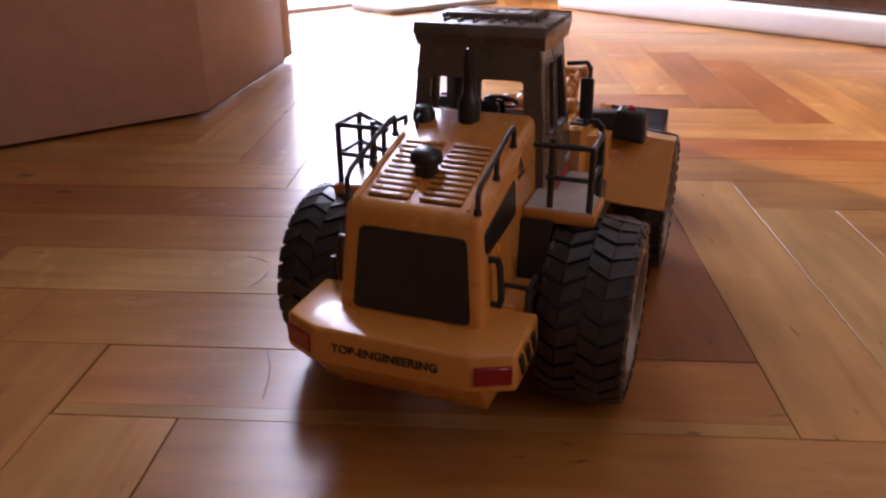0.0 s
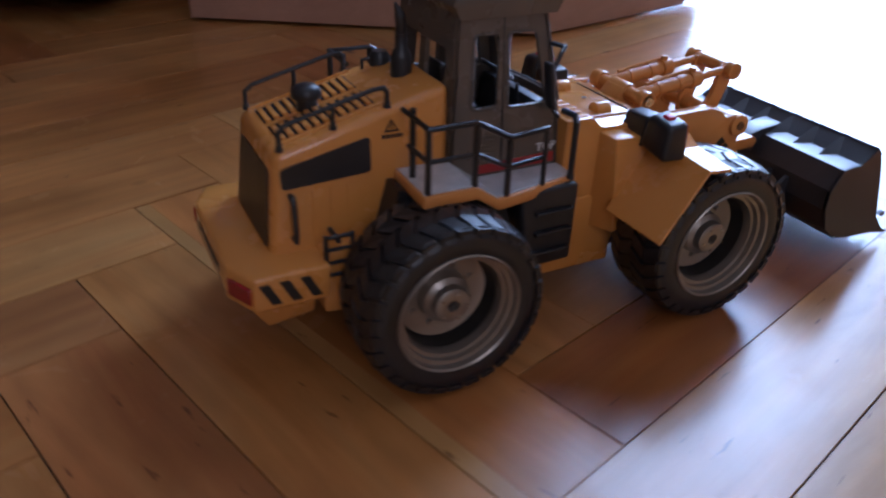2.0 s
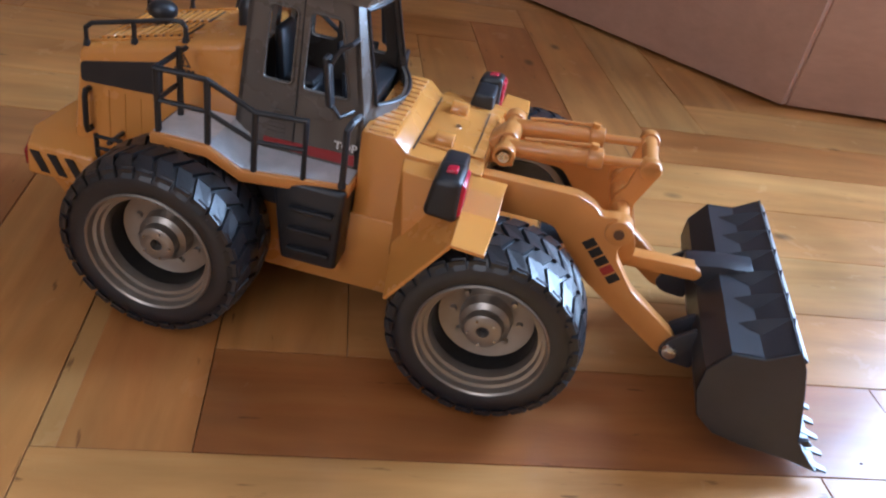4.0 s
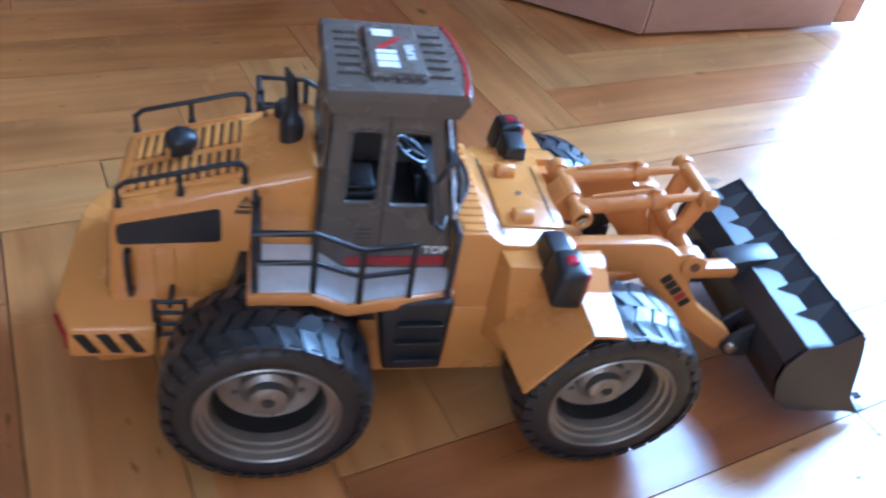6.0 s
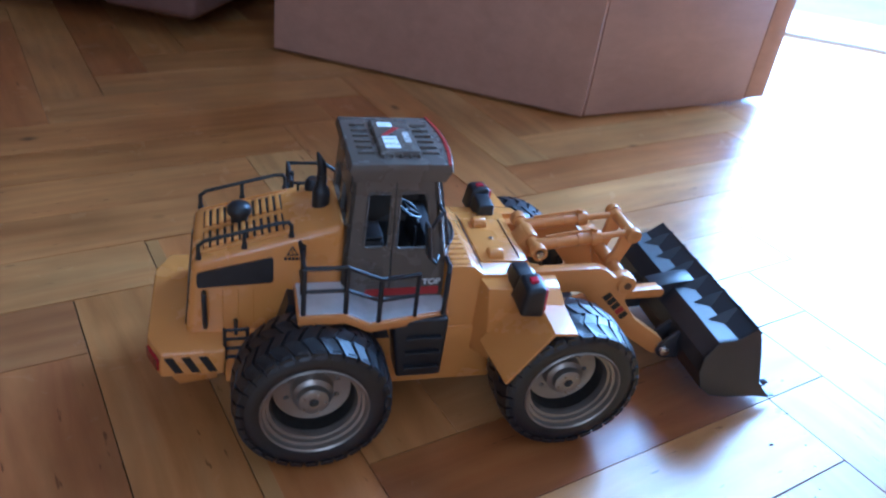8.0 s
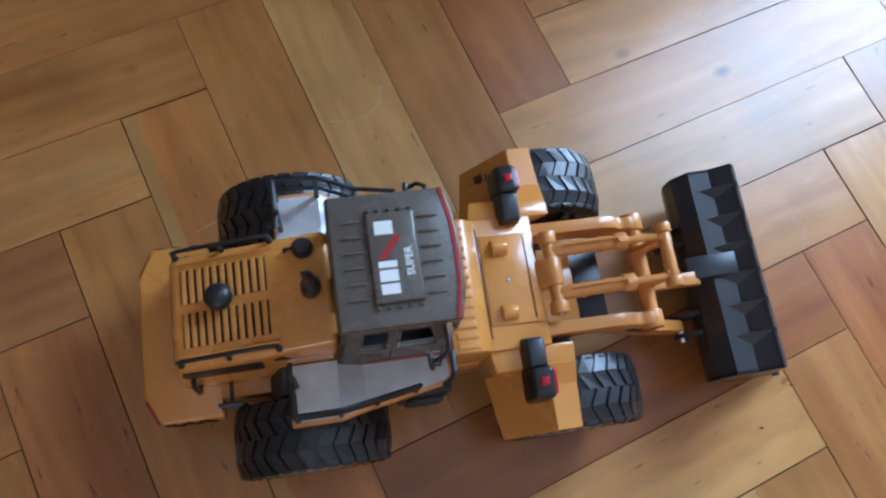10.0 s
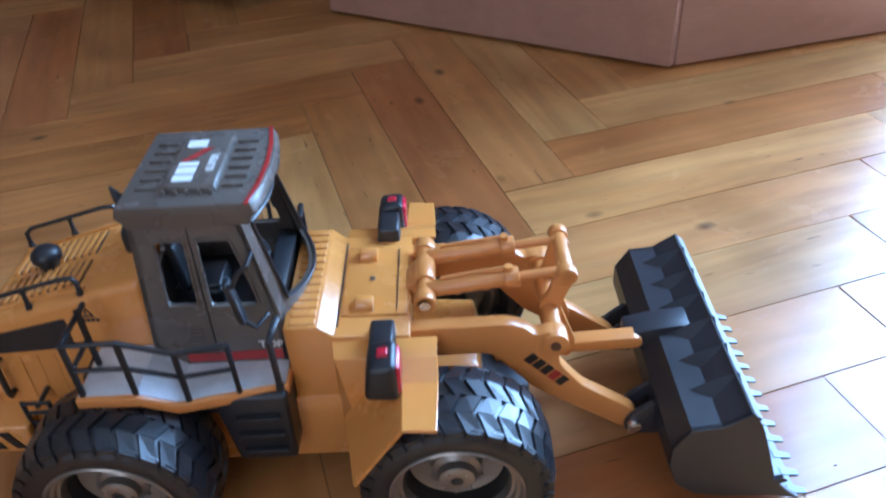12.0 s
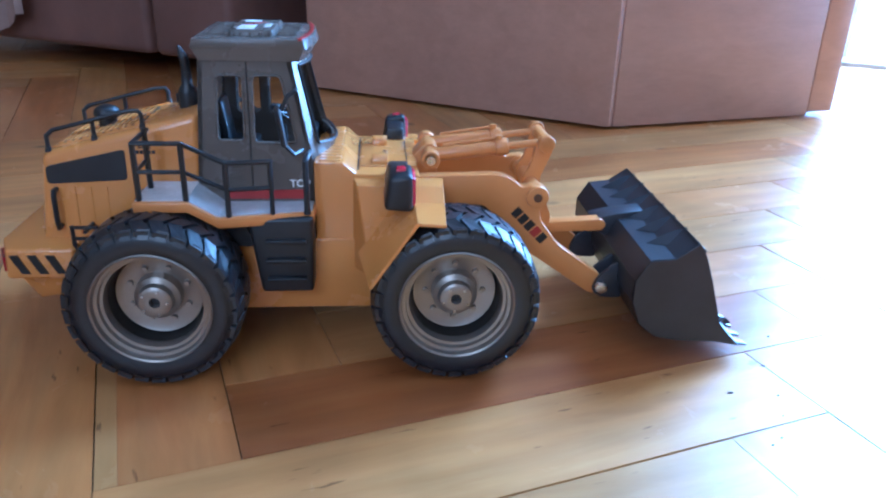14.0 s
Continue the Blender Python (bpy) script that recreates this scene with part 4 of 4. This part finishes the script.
def build_front():
    body = side_prism([(0.0765, 0.026), (0.0765, 0.1035), (0.0915, 0.1035), (0.098, 0.0975), (0.131, 0.0965), (0.131, 0.078), (0.118, 0.05), (0.112, 0.026)], -0.0365, 0.0365, 0.0012)
    fb = part("front_frame", body, YELLOW, loader)
    part("boom_pan", side_prism([(0.128, 0.05), (0.128, 0.066), (0.16, 0.063), (0.163, 0.05)], -0.024, 0.024, 0.0008), YELLOW, fb)
    for k in range(13):
        y = -0.0324 + 0.0054 * k
        part("roof_rib", block(0.079, 0.0905, y - 0.0022, y + 0.0022, 0.1025, 0.1043, 0.0008, 3), YELLOW, fb)
    hatch = part("hatch", hexa([(0.1, -0.0235, 0.0965), (0.1295, -0.0235, 0.0962), (0.1295, 0.0265, 0.0962), (0.1, 0.0265, 0.0965)], [(0.1, -0.0235, 0.0983), (0.1295, -0.0235, 0.0978), (0.1295, 0.0265, 0.0978), (0.1, 0.0265, 0.0983)], 0.0004), YELLOW, fb)
    part("hatch_groove", block(0.0985, 0.0992, -0.03, 0.031, 0.0972, 0.0979), JOINT, fb)
    part("hatch_groove", block(0.1245, 0.125, -0.021, 0.024, 0.0979, 0.0984), JOINT, fb)
    for y in (-0.017, 0.019):
        bm = rod((0.106, y, 0.0985), (0.1145, y, 0.0983), 0.0044, segments=24, bevel=0.0006)
        part("hatch_boss", bm, YELLOW, hatch)
    part("hatch_screw", rod((0.113, 0.001, 0.097), (0.113, 0.001, 0.0989), 0.0013, segments=12), STEEL, hatch)
    for s in (-1, 1):
        cheek = hexa([(0.095, s * 0.036, 0.045), (0.112, s * 0.036, 0.045), (0.112, s * 0.047, 0.045), (0.105, s * 0.047, 0.043)], [(0.0965, s * 0.036, 0.0955), (0.143, s * 0.036, 0.0955), (0.1425, s * 0.0475, 0.0935), (0.0985, s * 0.0475, 0.095)], 0.0008)
        part("front_cheek", cheek, YELLOW, loader)
        fen = bmesh.new()
        v = [fen.verts.new(p) for p in ((0.1225, s * 0.046, 0.0948), (0.1425, s * 0.046, 0.0938), (0.1425, s * 0.057, 0.0885), (0.1415, s * 0.081, 0.0865), (0.1275, s * 0.081, 0.0875), (0.1045, s * 0.081, 0.0535), (0.0985, s * 0.046, 0.0575), (0.127, s * 0.0575, 0.0895))]
        for ids in ((0, 1, 2, 7), (7, 2, 3, 4), (0, 7, 4, 5, 6)):
            fen.faces.new([v[i] for i in ids])
        bmesh.ops.recalc_face_normals(fen, faces=fen.faces)
        bmesh.ops.solidify(fen, geom=list(fen.faces), thickness=0.0018)
        bevelled(fen, 0.0004, 1, 35)
        part("front_fender", fen, YELLOW, loader, smooth=12)
        # headlamps
        lamp = part("headlamp", hexa([(0.112, s * 0.0315, 0.0925), (0.125, s * 0.0315, 0.0915), (0.1245, s * 0.049, 0.089), (0.112, s * 0.049, 0.0895)], [(0.1145, s * 0.0325, 0.1035), (0.1245, s * 0.0325, 0.1035), (0.1245, s * 0.048, 0.1045), (0.1145, s * 0.048, 0.1045)], 0.0014, 3), BLACK, loader, "black headlamp with red rim and spot")
        head = part("lamp_housing", hexa([(0.1115, s * 0.0475, 0.0905), (0.127, s * 0.0475, 0.0885), (0.1265, s * 0.0655, 0.0865), (0.112, s * 0.0655, 0.0875)], [(0.1145, s * 0.0485, 0.1065), (0.126, s * 0.0485, 0.1075), (0.126, s * 0.0645, 0.1055), (0.1145, s * 0.0645, 0.1045)], 0.0026, 4), BLACK, lamp)
        part("lamp_rim", hexa([(0.126, s * 0.049, 0.0905), (0.126, s * 0.064, 0.089), (0.126, s * 0.063, 0.104), (0.126, s * 0.05, 0.1055)], [(0.1276, s * 0.05, 0.092), (0.1276, s * 0.063, 0.0905), (0.1276, s * 0.062, 0.103), (0.1276, s * 0.051, 0.1045)], 0.0004, 2), PINK, lamp, "bright red lamp rim")
        part("lamp_spot", hexa([(0.118, s * 0.0535, 0.106), (0.123, s * 0.0535, 0.1065), (0.123, s * 0.0585, 0.1058), (0.118, s * 0.0585, 0.1053)], [(0.1185, s * 0.054, 0.1073), (0.1225, s * 0.054, 0.1078), (0.1225, s * 0.058, 0.1073), (0.1185, s * 0.058, 0.1068)], 0.0004, 2), PINK, lamp)
        part("lamp_stem", rod((0.118, s * 0.04, 0.093), (0.118, s * 0.04, 0.085), 0.004, segments=14), BLACK, lamp)
        # boom arm
        prof = [(0.128, 0.0945), (0.1735, 0.0955), (0.1815, 0.0925), (0.1855, 0.088), (0.1905, 0.0895), (0.1985, 0.0885), (0.2, 0.0815), (0.1965, 0.0745), (0.1975, 0.069), (0.2085, 0.0545), (0.2335, 0.0365), (0.2375, 0.031), (0.2345, 0.0255), (0.229, 0.0245), (0.186, 0.0545), (0.166, 0.0785), (0.128, 0.0785)]
        arm = part("boom_arm", side_prism(rounded(prof, 0.0035, 3), s * 0.0245, s * 0.0315, 0.0007, 2), ORANGE, loader)
        part("pin_boss", rod((0.1945, s * 0.0235, 0.083), (0.1945, s * 0.0335, 0.083), 0.0062, segments=24, bevel=0.0008), ORANGE, arm)
        part("pin", rod((0.1945, s * 0.033, 0.083), (0.1945, s * 0.0342, 0.083), 0.0024, segments=14), DARKWOOD, arm)
        part("bucket_pin", rod((0.2335, s * 0.0225, 0.031), (0.2335, s * 0.0385, 0.031), 0.0034, segments=18, bevel=0.0005), STEEL, arm, "bright steel screw head")
        way = Vector((0.7, 0, -0.72)).normalized()
        for k in range(5):
            p = Vector((0.1805, 0, 0.0735)) + way * (0.0052 * k)
            hi = Vector((way.z, 0, -way.x)) * -1
            q = [p, p + way * 0.0042, p + way * 0.0042 + hi * 0.0058, p + hi * 0.0058]
            bar = hexa([(c.x, s * 0.0312, c.z) for c in q], [(c.x, s * 0.0318, c.z) for c in q])
            part("mark_bar", bar, RED if k == 3 else PRINT, arm, "red printed bar" if k == 3 else "black printed bar")
    # cross shafts, lever and cylinders
    part("cross_shaft", rod((0.1945, -0.026, 0.083), (0.1945, 0.026, 0.083), 0.0045, segments=20), ORANGE, loader)
    shaft = part("cylinder_shaft", rod((0.1375, -0.0215, 0.1), (0.1375, 0.0235, 0.1), 0.0036, segments=20), ORANGE, loader)
    for y0, y1 in ((-0.0215, -0.015), (-0.006, 0.009), (0.017, 0.024)):
        part("shaft_collar", rod((0.1375, y0, 0.1), (0.1375, y1, 0.1), 0.005, segments=20, bevel=0.0007), ORANGE, shaft)
    part("shaft_bracket", side_prism([(0.127, 0.088), (0.127, 0.096), (0.1335, 0.1035), (0.1415, 0.1025), (0.142, 0.088)], -0.006, 0.009, 0.0008), ORANGE, shaft)
    part("shaft_screw", rod((0.1375, -0.0215, 0.1), (0.1375, -0.0224, 0.1), 0.0026, segments=14), STEEL, shaft)
    for y in (-0.0105, 0.0135):
        p0, p1 = Vector((0.1385, y, 0.1)), Vector((0.201, y * 0.95, 0.1075))
        way = p1 - p0
        cyl = part("lift_cylinder", rod(p0, p0 + way * 0.62, 0.0038, segments=20, bevel=0.0006), ORANGE, loader)
        part("piston_rod", rod(p0 + way * 0.6, p1, 0.0021, segments=16), ORANGE, cyl)
        part("gland", rod(p0 + way * 0.56, p0 + way * 0.67, 0.0048, segments=20, bevel=0.0008), ORANGE, cyl)
        part("gland_lug", rod(p0 + way * 0.59 + Vector((0, 0, 0.003)), p0 + way * 0.59 + Vector((0, 0, 0.0068)), 0.002, segments=10), ORANGE, cyl)
        part("hose", tube([p0 + way * 0.1 + Vector((0, 0.0012, 0.0042)), p0 + way * 0.3 + Vector((0, 0.0014, 0.0048)), p0 + way * 0.58 + Vector((0, 0.0012, 0.0052))], 0.0009, 8), ORANGE, cyl)
        for f in (0.2, 0.42):
            part("hose_clip", rod(p0 + way * f, p0 + way * (f + 0.03), 0.0043, segments=18), ORANGE, cyl)
    lever_pts = [(0.197, 0.1105), (0.205, 0.1085), (0.2065, 0.1035), (0.1995, 0.0855), (0.208, 0.063), (0.2055, 0.0525), (0.2, 0.0535), (0.19, 0.078), (0.1895, 0.087), (0.194, 0.094)]
    for y in (-0.0085, 0.0115):
        part("bell_crank", side_prism(rounded(lever_pts, 0.0025, 3), y - 0.0016, y + 0.0016, 0.0005), ORANGE, loader)
    part("crank_pin", rod((0.201, -0.0165, 0.1075), (0.201, 0.0195, 0.1075), 0.0035, segments=20, bevel=0.0005), ORANGE, loader)
    for y0, y1 in ((-0.0165, -0.011), (0.014, 0.0195)):
        part("pin_collar", rod((0.201, y0, 0.1075), (0.201, y1, 0.1075), 0.0047, segments=20, bevel=0.0007), ORANGE, loader)
    part("bucket_link", side_prism(rounded([(0.199, 0.0585), (0.202, 0.0525), (0.24, 0.0535), (0.242, 0.0575), (0.239, 0.0605)], 0.002, 3), -0.0075, 0.0005, 0.0007), ORANGE, loader)
    part("lift_ram", rod((0.17, 0.0, 0.045), (0.203, 0.0, 0.056), 0.0035, segments=16), ORANGE, loader)


def build_bucket():
    hw = 0.0645
    back = [(0.2495, 0.0595), (0.2425, 0.048), (0.2425, 0.036), (0.2475, 0.0225), (0.257, 0.0148), (0.27, 0.0122), (0.292, 0.0108), (0.306, 0.008)]
    prof = [(0.2745, 0.069), (0.2625, 0.0607)] + back
    inner = [(0.2755, 0.0674), (0.2632, 0.059), (0.2512, 0.0577), (0.2448, 0.0475), (0.2448, 0.0366), (0.2494, 0.0242), (0.2582, 0.017), (0.2705, 0.0144), (0.292, 0.0124), (0.306, 0.0088)]
    b = part("bucket", side_prism(prof + inner[::-1], -hw, hw), BUCKET, loader, "black plastic loader bucket", smooth=20)
    cheek = prof + [(0.2985, 0.0155), (0.2925, 0.0225), (0.2845, 0.0475), (0.2795, 0.061)]
    for y0, y1 in ((-hw - 0.0004, -hw + 0.0022), (hw - 0.0022, hw + 0.0004)):
        part("side_plate", side_prism(cheek, y0, y1, 0.0004, 1), BUCKET, b)
    part("top_lip", side_prism([(0.2735, 0.0692), (0.2745, 0.0674), (0.2775, 0.0635), (0.2787, 0.0647)], -hw, hw), BUCKET, b)
    # pointed gussets between the shelf and the lip
    for k in range(6):
        y = 0.051 - 0.0186 * k
        fin = bmesh.new()
        tip, l0, l1, r1, r0 = [fin.verts.new(p) for p in ((0.2537, y, 0.0598), (0.2645, y - 0.0072, 0.0613), (0.275, y - 0.0035, 0.0686), (0.275, y + 0.0018, 0.0686), (0.2645, y + 0.0016, 0.0613))]
        p, q = [fin.verts.new(c) for c in ((0.2648, y + 0.0006, 0.0655), (0.2755, y + 0.0006, 0.0693))]
        for f in ((tip, l0, l1, r1, r0), (tip, p, l0), (l0, p, q, l1), (tip, r0, p), (r0, r1, q, p), (l1, q, r1)):
            fin.faces.new(f)
        bmesh.ops.recalc_face_normals(fin, faces=fin.faces)
        part("gusset", fin, BUCKET, b, smooth=10)
    for k in range(13):
        y = -0.0605 + 0.121 * k / 12
        low = [(0.303, y - 0.0024, 0.0077), (0.303, y + 0.0024, 0.0077), (0.3115, y + 0.0015, 0.0066), (0.3115, y - 0.0015, 0.0066)]
        tooth = hexa(low, [(0.3025, y - 0.0024, 0.0101), (0.3025, y + 0.0024, 0.0101), (0.3115, y + 0.0013, 0.0075), (0.3115, y - 0.0013, 0.0075)])
        part("tooth", tooth, BUCKET, b)
    part("side_tooth", hexa([(0.291, -0.0668, 0.0245), (0.294, -0.0668, 0.0225), (0.294, -0.0635, 0.0225), (0.291, -0.0635, 0.0245)], [(0.295, -0.0664, 0.026), (0.2975, -0.0664, 0.0235), (0.2975, -0.0645, 0.0235), (0.295, -0.0645, 0.026)]), BUCKET, b)
    part("link_bracket", side_prism([(0.234, 0.0535), (0.234, 0.0595), (0.2485, 0.0628), (0.2645, 0.0645), (0.2645, 0.06), (0.25, 0.0455)], -0.0045, 0.0095, 0.0008), BUCKET, b)
    for s in (-1, 1):
        for y in (0.0225, 0.0345):
            part("arm_bracket", side_prism(rounded([(0.2285, 0.0285), (0.2315, 0.0365), (0.2425, 0.0465), (0.2465, 0.0235), (0.2335, 0.0245)], 0.003, 3), s * (y - 0.0014), s * (y + 0.0014), 0.0005), BUCKET, b)
    return b


def build_wheel():
    """A wheel round y; its outer side looks to -y."""
    w, r = 0.019, 0.0412
    prof = [(0.0275, -w + 0.0035), (0.029, -w + 0.001), (0.032, -w), (0.0375, -w + 0.0006), (0.0398, -w + 0.0022), (r, -w + 0.006), (r + 0.0004, 0), (r, w - 0.006), (0.0398, w - 0.0022), (0.0375, w - 0.0006), (0.032, w), (0.0275, w - 0.003), (0.0275, -w + 0.0035)]
    tyre = lathe(prof, 72)
    lugs = 30
    verts, faces = [], []
    for i in range(lugs):
        for row, (y0, y1, skew) in enumerate(((-0.0186, -0.0092, 0.5), (-0.0089, -0.00015, -0.5), (0.00015, 0.0089, 0.5), (0.0092, 0.0186, -0.5))):
            a0 = 2 * math.pi * (i + (0.5 if row in (1, 2) else 0.0)) / lugs
            wd = 2 * math.pi / lugs * 0.85
            base = len(verts)
            for top in (0, 1):
                for ya, da in ((y0, 0.0), (y1, skew * 2 * math.pi / lugs)):
                    for da2 in (0.0, wd):
                        shrink = 0.06 * wd * (1 if da2 == 0 else -1) * top
                        a = a0 + da + da2 + shrink
                        edge = abs(ya) > 0.018
                        rr = (r + 0.0019 if top else r - 0.0008) - (0.0022 if edge else 0.0)
                        verts.append((rr * math.cos(a), ya, rr * math.sin(a)))
            k = base
            for f in ((0, 1, 3, 2), (4, 6, 7, 5), (0, 4, 5, 1), (2, 3, 7, 6), (0, 2, 6, 4), (1, 5, 7, 3)):
                faces.append([k + q for q in f])
        for s in (-1, 1):
            a0 = 2 * math.pi * (i + (0.0 if s < 0 else -0.5)) / lugs
            wd = 2 * math.pi / lugs * 0.62
            base = len(verts)
            for yo, hh in ((s * 0.0186, 0.0), (s * 0.0196, 0.0)):
                for rr in (0.0372, 0.0415):
                    for da in (0.0, wd):
                        verts.append((rr * math.cos(a0 + da), yo - (s * 0.0022 if rr > 0.04 else 0), rr * math.sin(a0 + da)))
            k = base
            for f in ((0, 1, 3, 2), (4, 6, 7, 5), (0, 4, 5, 1), (2, 3, 7, 6), (0, 2, 6, 4), (1, 5, 7, 3)):
                faces.append([k + q for q in f])
    tread = bmesh.new()
    me = bpy.data.meshes.new("lugs")
    me.from_pydata(verts, [], faces)
    tread.from_mesh(me)
    bpy.data.meshes.remove(me)
    hub = lathe([(0.0, 0.0005), (0.0175, 0.0005), (0.0212, -0.001), (0.0212, 0.008), (0.0, 0.008)], 48)
    wheel = part("wheel", hub, SILVER, loader, "black treaded tyre on a silver rim")
    part("tyre", tyre, RUBBER, wheel, "black rubber tyre", smooth=30)
    tagged(part("tread", tread, RUBBER, wheel, "slanted rubber tread lugs", smooth=20), kind="stuff")
    # dark band over the silver barrel, its shade put into the colour
    part("rim_shade_band", lathe([(0.0212, 0.004), (0.0219, 0.0), (0.0226, -0.0085)], 64), RIM_SHADE, wheel, "dark band painted for the shade inside the silver rim")
    rim = lathe([(0.021, 0.006), (0.0223, 0.0), (0.0231, -0.0085), (0.0238, -0.0125), (0.0252, -0.0128), (0.0256, -0.0152), (0.0272, -0.0156), (0.0278, -0.0186), (0.0286, -0.0192), (0.0292, -0.0186), (0.0292, -0.014), (0.0275, -0.012), (0.0275, 0.012), (0.023, 0.014), (0.021, 0.012), (0.021, 0.006)], 64)
    part("rim", rim, SILVER, wheel)
    boss = lathe([(0.0, -0.006), (0.0026, -0.006), (0.0028, -0.0112), (0.0066, -0.0115), (0.0082, -0.0105), (0.0088, -0.0068), (0.0112, -0.0052), (0.0118, 0.0008), (0.0, 0.001)], 40)
    part("hub_boss", boss, SILVER, wheel)
    part("axle_hole", rod((0, -0.0066, 0), (0, -0.0075, 0), 0.0025, segments=16), BLACK, wheel)
    for k in range(8):
        a = 2 * math.pi * (k + 0.5) / 8
        part("wheel_bolt", rod((0.0148 * math.cos(a), 0.001, 0.0148 * math.sin(a)), (0.0148 * math.cos(a), -0.0012, 0.0148 * math.sin(a)), 0.0017, 0.0012, 10), SILVER, wheel)
    for k in range(5):
        a = 2 * math.pi * k / 5
        part("hub_bolt", rod((0.0064 * math.cos(a), -0.0105, 0.0064 * math.sin(a)), (0.0064 * math.cos(a), -0.0123, 0.0064 * math.sin(a)), 0.0006, segments=6), STEEL, wheel)
    return wheel


build_rear()
build_middle()
build_cab()
for ob in loader.children:
    ob.location.y += 0.0025
build_front()
build_bucket()
wheel = build_wheel()
wheel.matrix_basis = Matrix.Translation((0.0, -0.062, 0.0432))
wheel["group"] = "wheels of the toy loader"
copy_thing(wheel, Matrix.Translation((0.148, -0.062, 0.0432)) @ Matrix.Rotation(0.4, 4, "Y"))
turn = Matrix.Rotation(math.pi, 4, "Z")
copy_thing(wheel, Matrix.Translation((0.0, 0.062, 0.0432)) @ turn)
copy_thing(wheel, Matrix.Translation((0.148, 0.062, 0.0432)) @ turn)


# ---------------------------------------------------------------- parquet planks
def build_parquet():
    floor = bpy.data.objects["floor"]
    gap = 0.0003

    def plank_mesh(material, v0=gap, v1=W - gap):
        bm = block(gap, L - gap, v0, v1, -0.0016, 0.0)
        edges = [e for e in bm.edges if all(v.co.z > -0.001 for v in e.verts)]
        bmesh.ops.bevel(bm, geom=edges, offset=0.00014, segments=1, profile=0.5, affect="EDGES")
        first = part("plank", bm, material, smooth=15)
        me = first.data
        bpy.data.objects.remove(first)
        return me

    meshes = {"pale": plank_mesh(PLANK_PALE), "mid": plank_mesh(PLANK_MID), "red": plank_mesh(PLANK_RED)}
    # planks whose tone stands out, by direction (0 across, 1 along) and number from the rear wheel
    # red on (1, 0) puts the shade under the loader into the plank's tone
    tones = {(1, -1): "pale", (1, -2): "pale", (1, 0): "red", (1, 1): "mid", (1, -3): "mid", (0, 0): "mid", (0, -1): "pale", (0, -2): "red", (0, -3): "mid", (0, 1): "pale", (0, 2): "pale", (0, 3): "mid", (0, 4): "red", (1, 3): "mid", (1, 4): "pale", (1, 2): "pale"}
    u0, v0 = -0.054, -0.147
    turn = Matrix.Rotation(GRAIN, 4, "Z")
    inv = ROOM.inverted()
    places = []
    for k in range(-70, 71):
        for mm in range(-14, 15):
            u, v = u0 + k * W + mm * L, v0 + k * W - mm * L
            for kind, m, mid in ((0, Matrix.Translation((u + W, v, 0)) @ Matrix.Rotation(radians(90), 4, "Z"), (u + W / 2, v + L / 2)), (1, Matrix.Translation((u + W, v, 0)), (u + W + L / 2, v + W / 2))):
                p = turn @ Vector((*mid, 0))
                q = inv @ p
                if -2.5 < q.x < 1.85 and -2.5 < q.y < 1.1:
                    places.append(((p - Vector((0.28, 0.18, 0))).length, (kind, k, mm), turn @ m))
    places.sort(key=lambda e: e[0])
    rng = random.Random(4)
    for d, (kind, k, mm), m in places[:300]:
        tone = rng.choice(("pale", "mid", "mid", "mid", "red"))
        if mm == 0:
            tone = tones.get((kind, k), tone)
        me = meshes[tone]
        ob = bpy.data.objects.new("plank", me)
        scene.collection.objects.link(ob)
        ob.parent = floor
        ob.matrix_basis = m @ Matrix.Translation((rng.uniform(-0.0003, 0.0003), rng.uniform(-0.0002, 0.0002), -rng.random() * 0.0003)) @ Matrix.Rotation(radians(rng.uniform(-0.06, 0.06)), 4, "Z")
        if (kind, k, mm) == (0, 0, 0):
            # a pale sapwood edge runs along this plank
            ob.data = plank_mesh(PLANK_MID, gap, W - 0.0095)
            edge = bpy.data.objects.new("plank", plank_mesh(SAPWOOD, W - 0.0095, W - gap))
            scene.collection.objects.link(edge)
            edge.parent = floor
            edge.matrix_basis = ob.matrix_basis.copy()
    far = meshes["mid"]
    co = np.array([v.co for v in far.vertices])
    polys = [list(p.vertices) for p in far.polygons]
    verts, faces = [], []
    for d, key, m in places[300:]:
        base = len(verts)
        verts += [tuple(m @ Vector(c)) for c in co]
        faces += [[base + i for i in p] for p in polys]
    rest = bpy.data.meshes.new("far_planks")
    rest.from_pydata(verts, [], faces)
    rest.materials.append(FAR_PLANK)
    ob = new("far_planks", rest)
    ob.parent = floor
    tagged(ob, "far herringbone planks of varnished brown wood", kind="stuff")
    # border boards along the walls, under the ends of the herringbone
    for x0, x1, y0, y1 in ((-2.598, 1.898, 0.85, 1.198), (-2.598, 1.898, -2.598, -2.25), (-2.598, -2.25, -2.25, 0.85), (1.55, 1.898, -2.25, 0.85)):
        edge = part("border_board", block(x0, x1, y0, y1, -0.0018, -0.0008), PLANK_MID, floor)
        edge.matrix_basis = ROOM.copy()


FAR_PLANK = wood("far_parquet_wood", (0.35, 0.134, 0.033), (0.425, 0.183, 0.049), (0.49, 0.24, 0.074), 0.31, along=9.0, across=9.0, island=True, coat=0.3)
build_parquet()
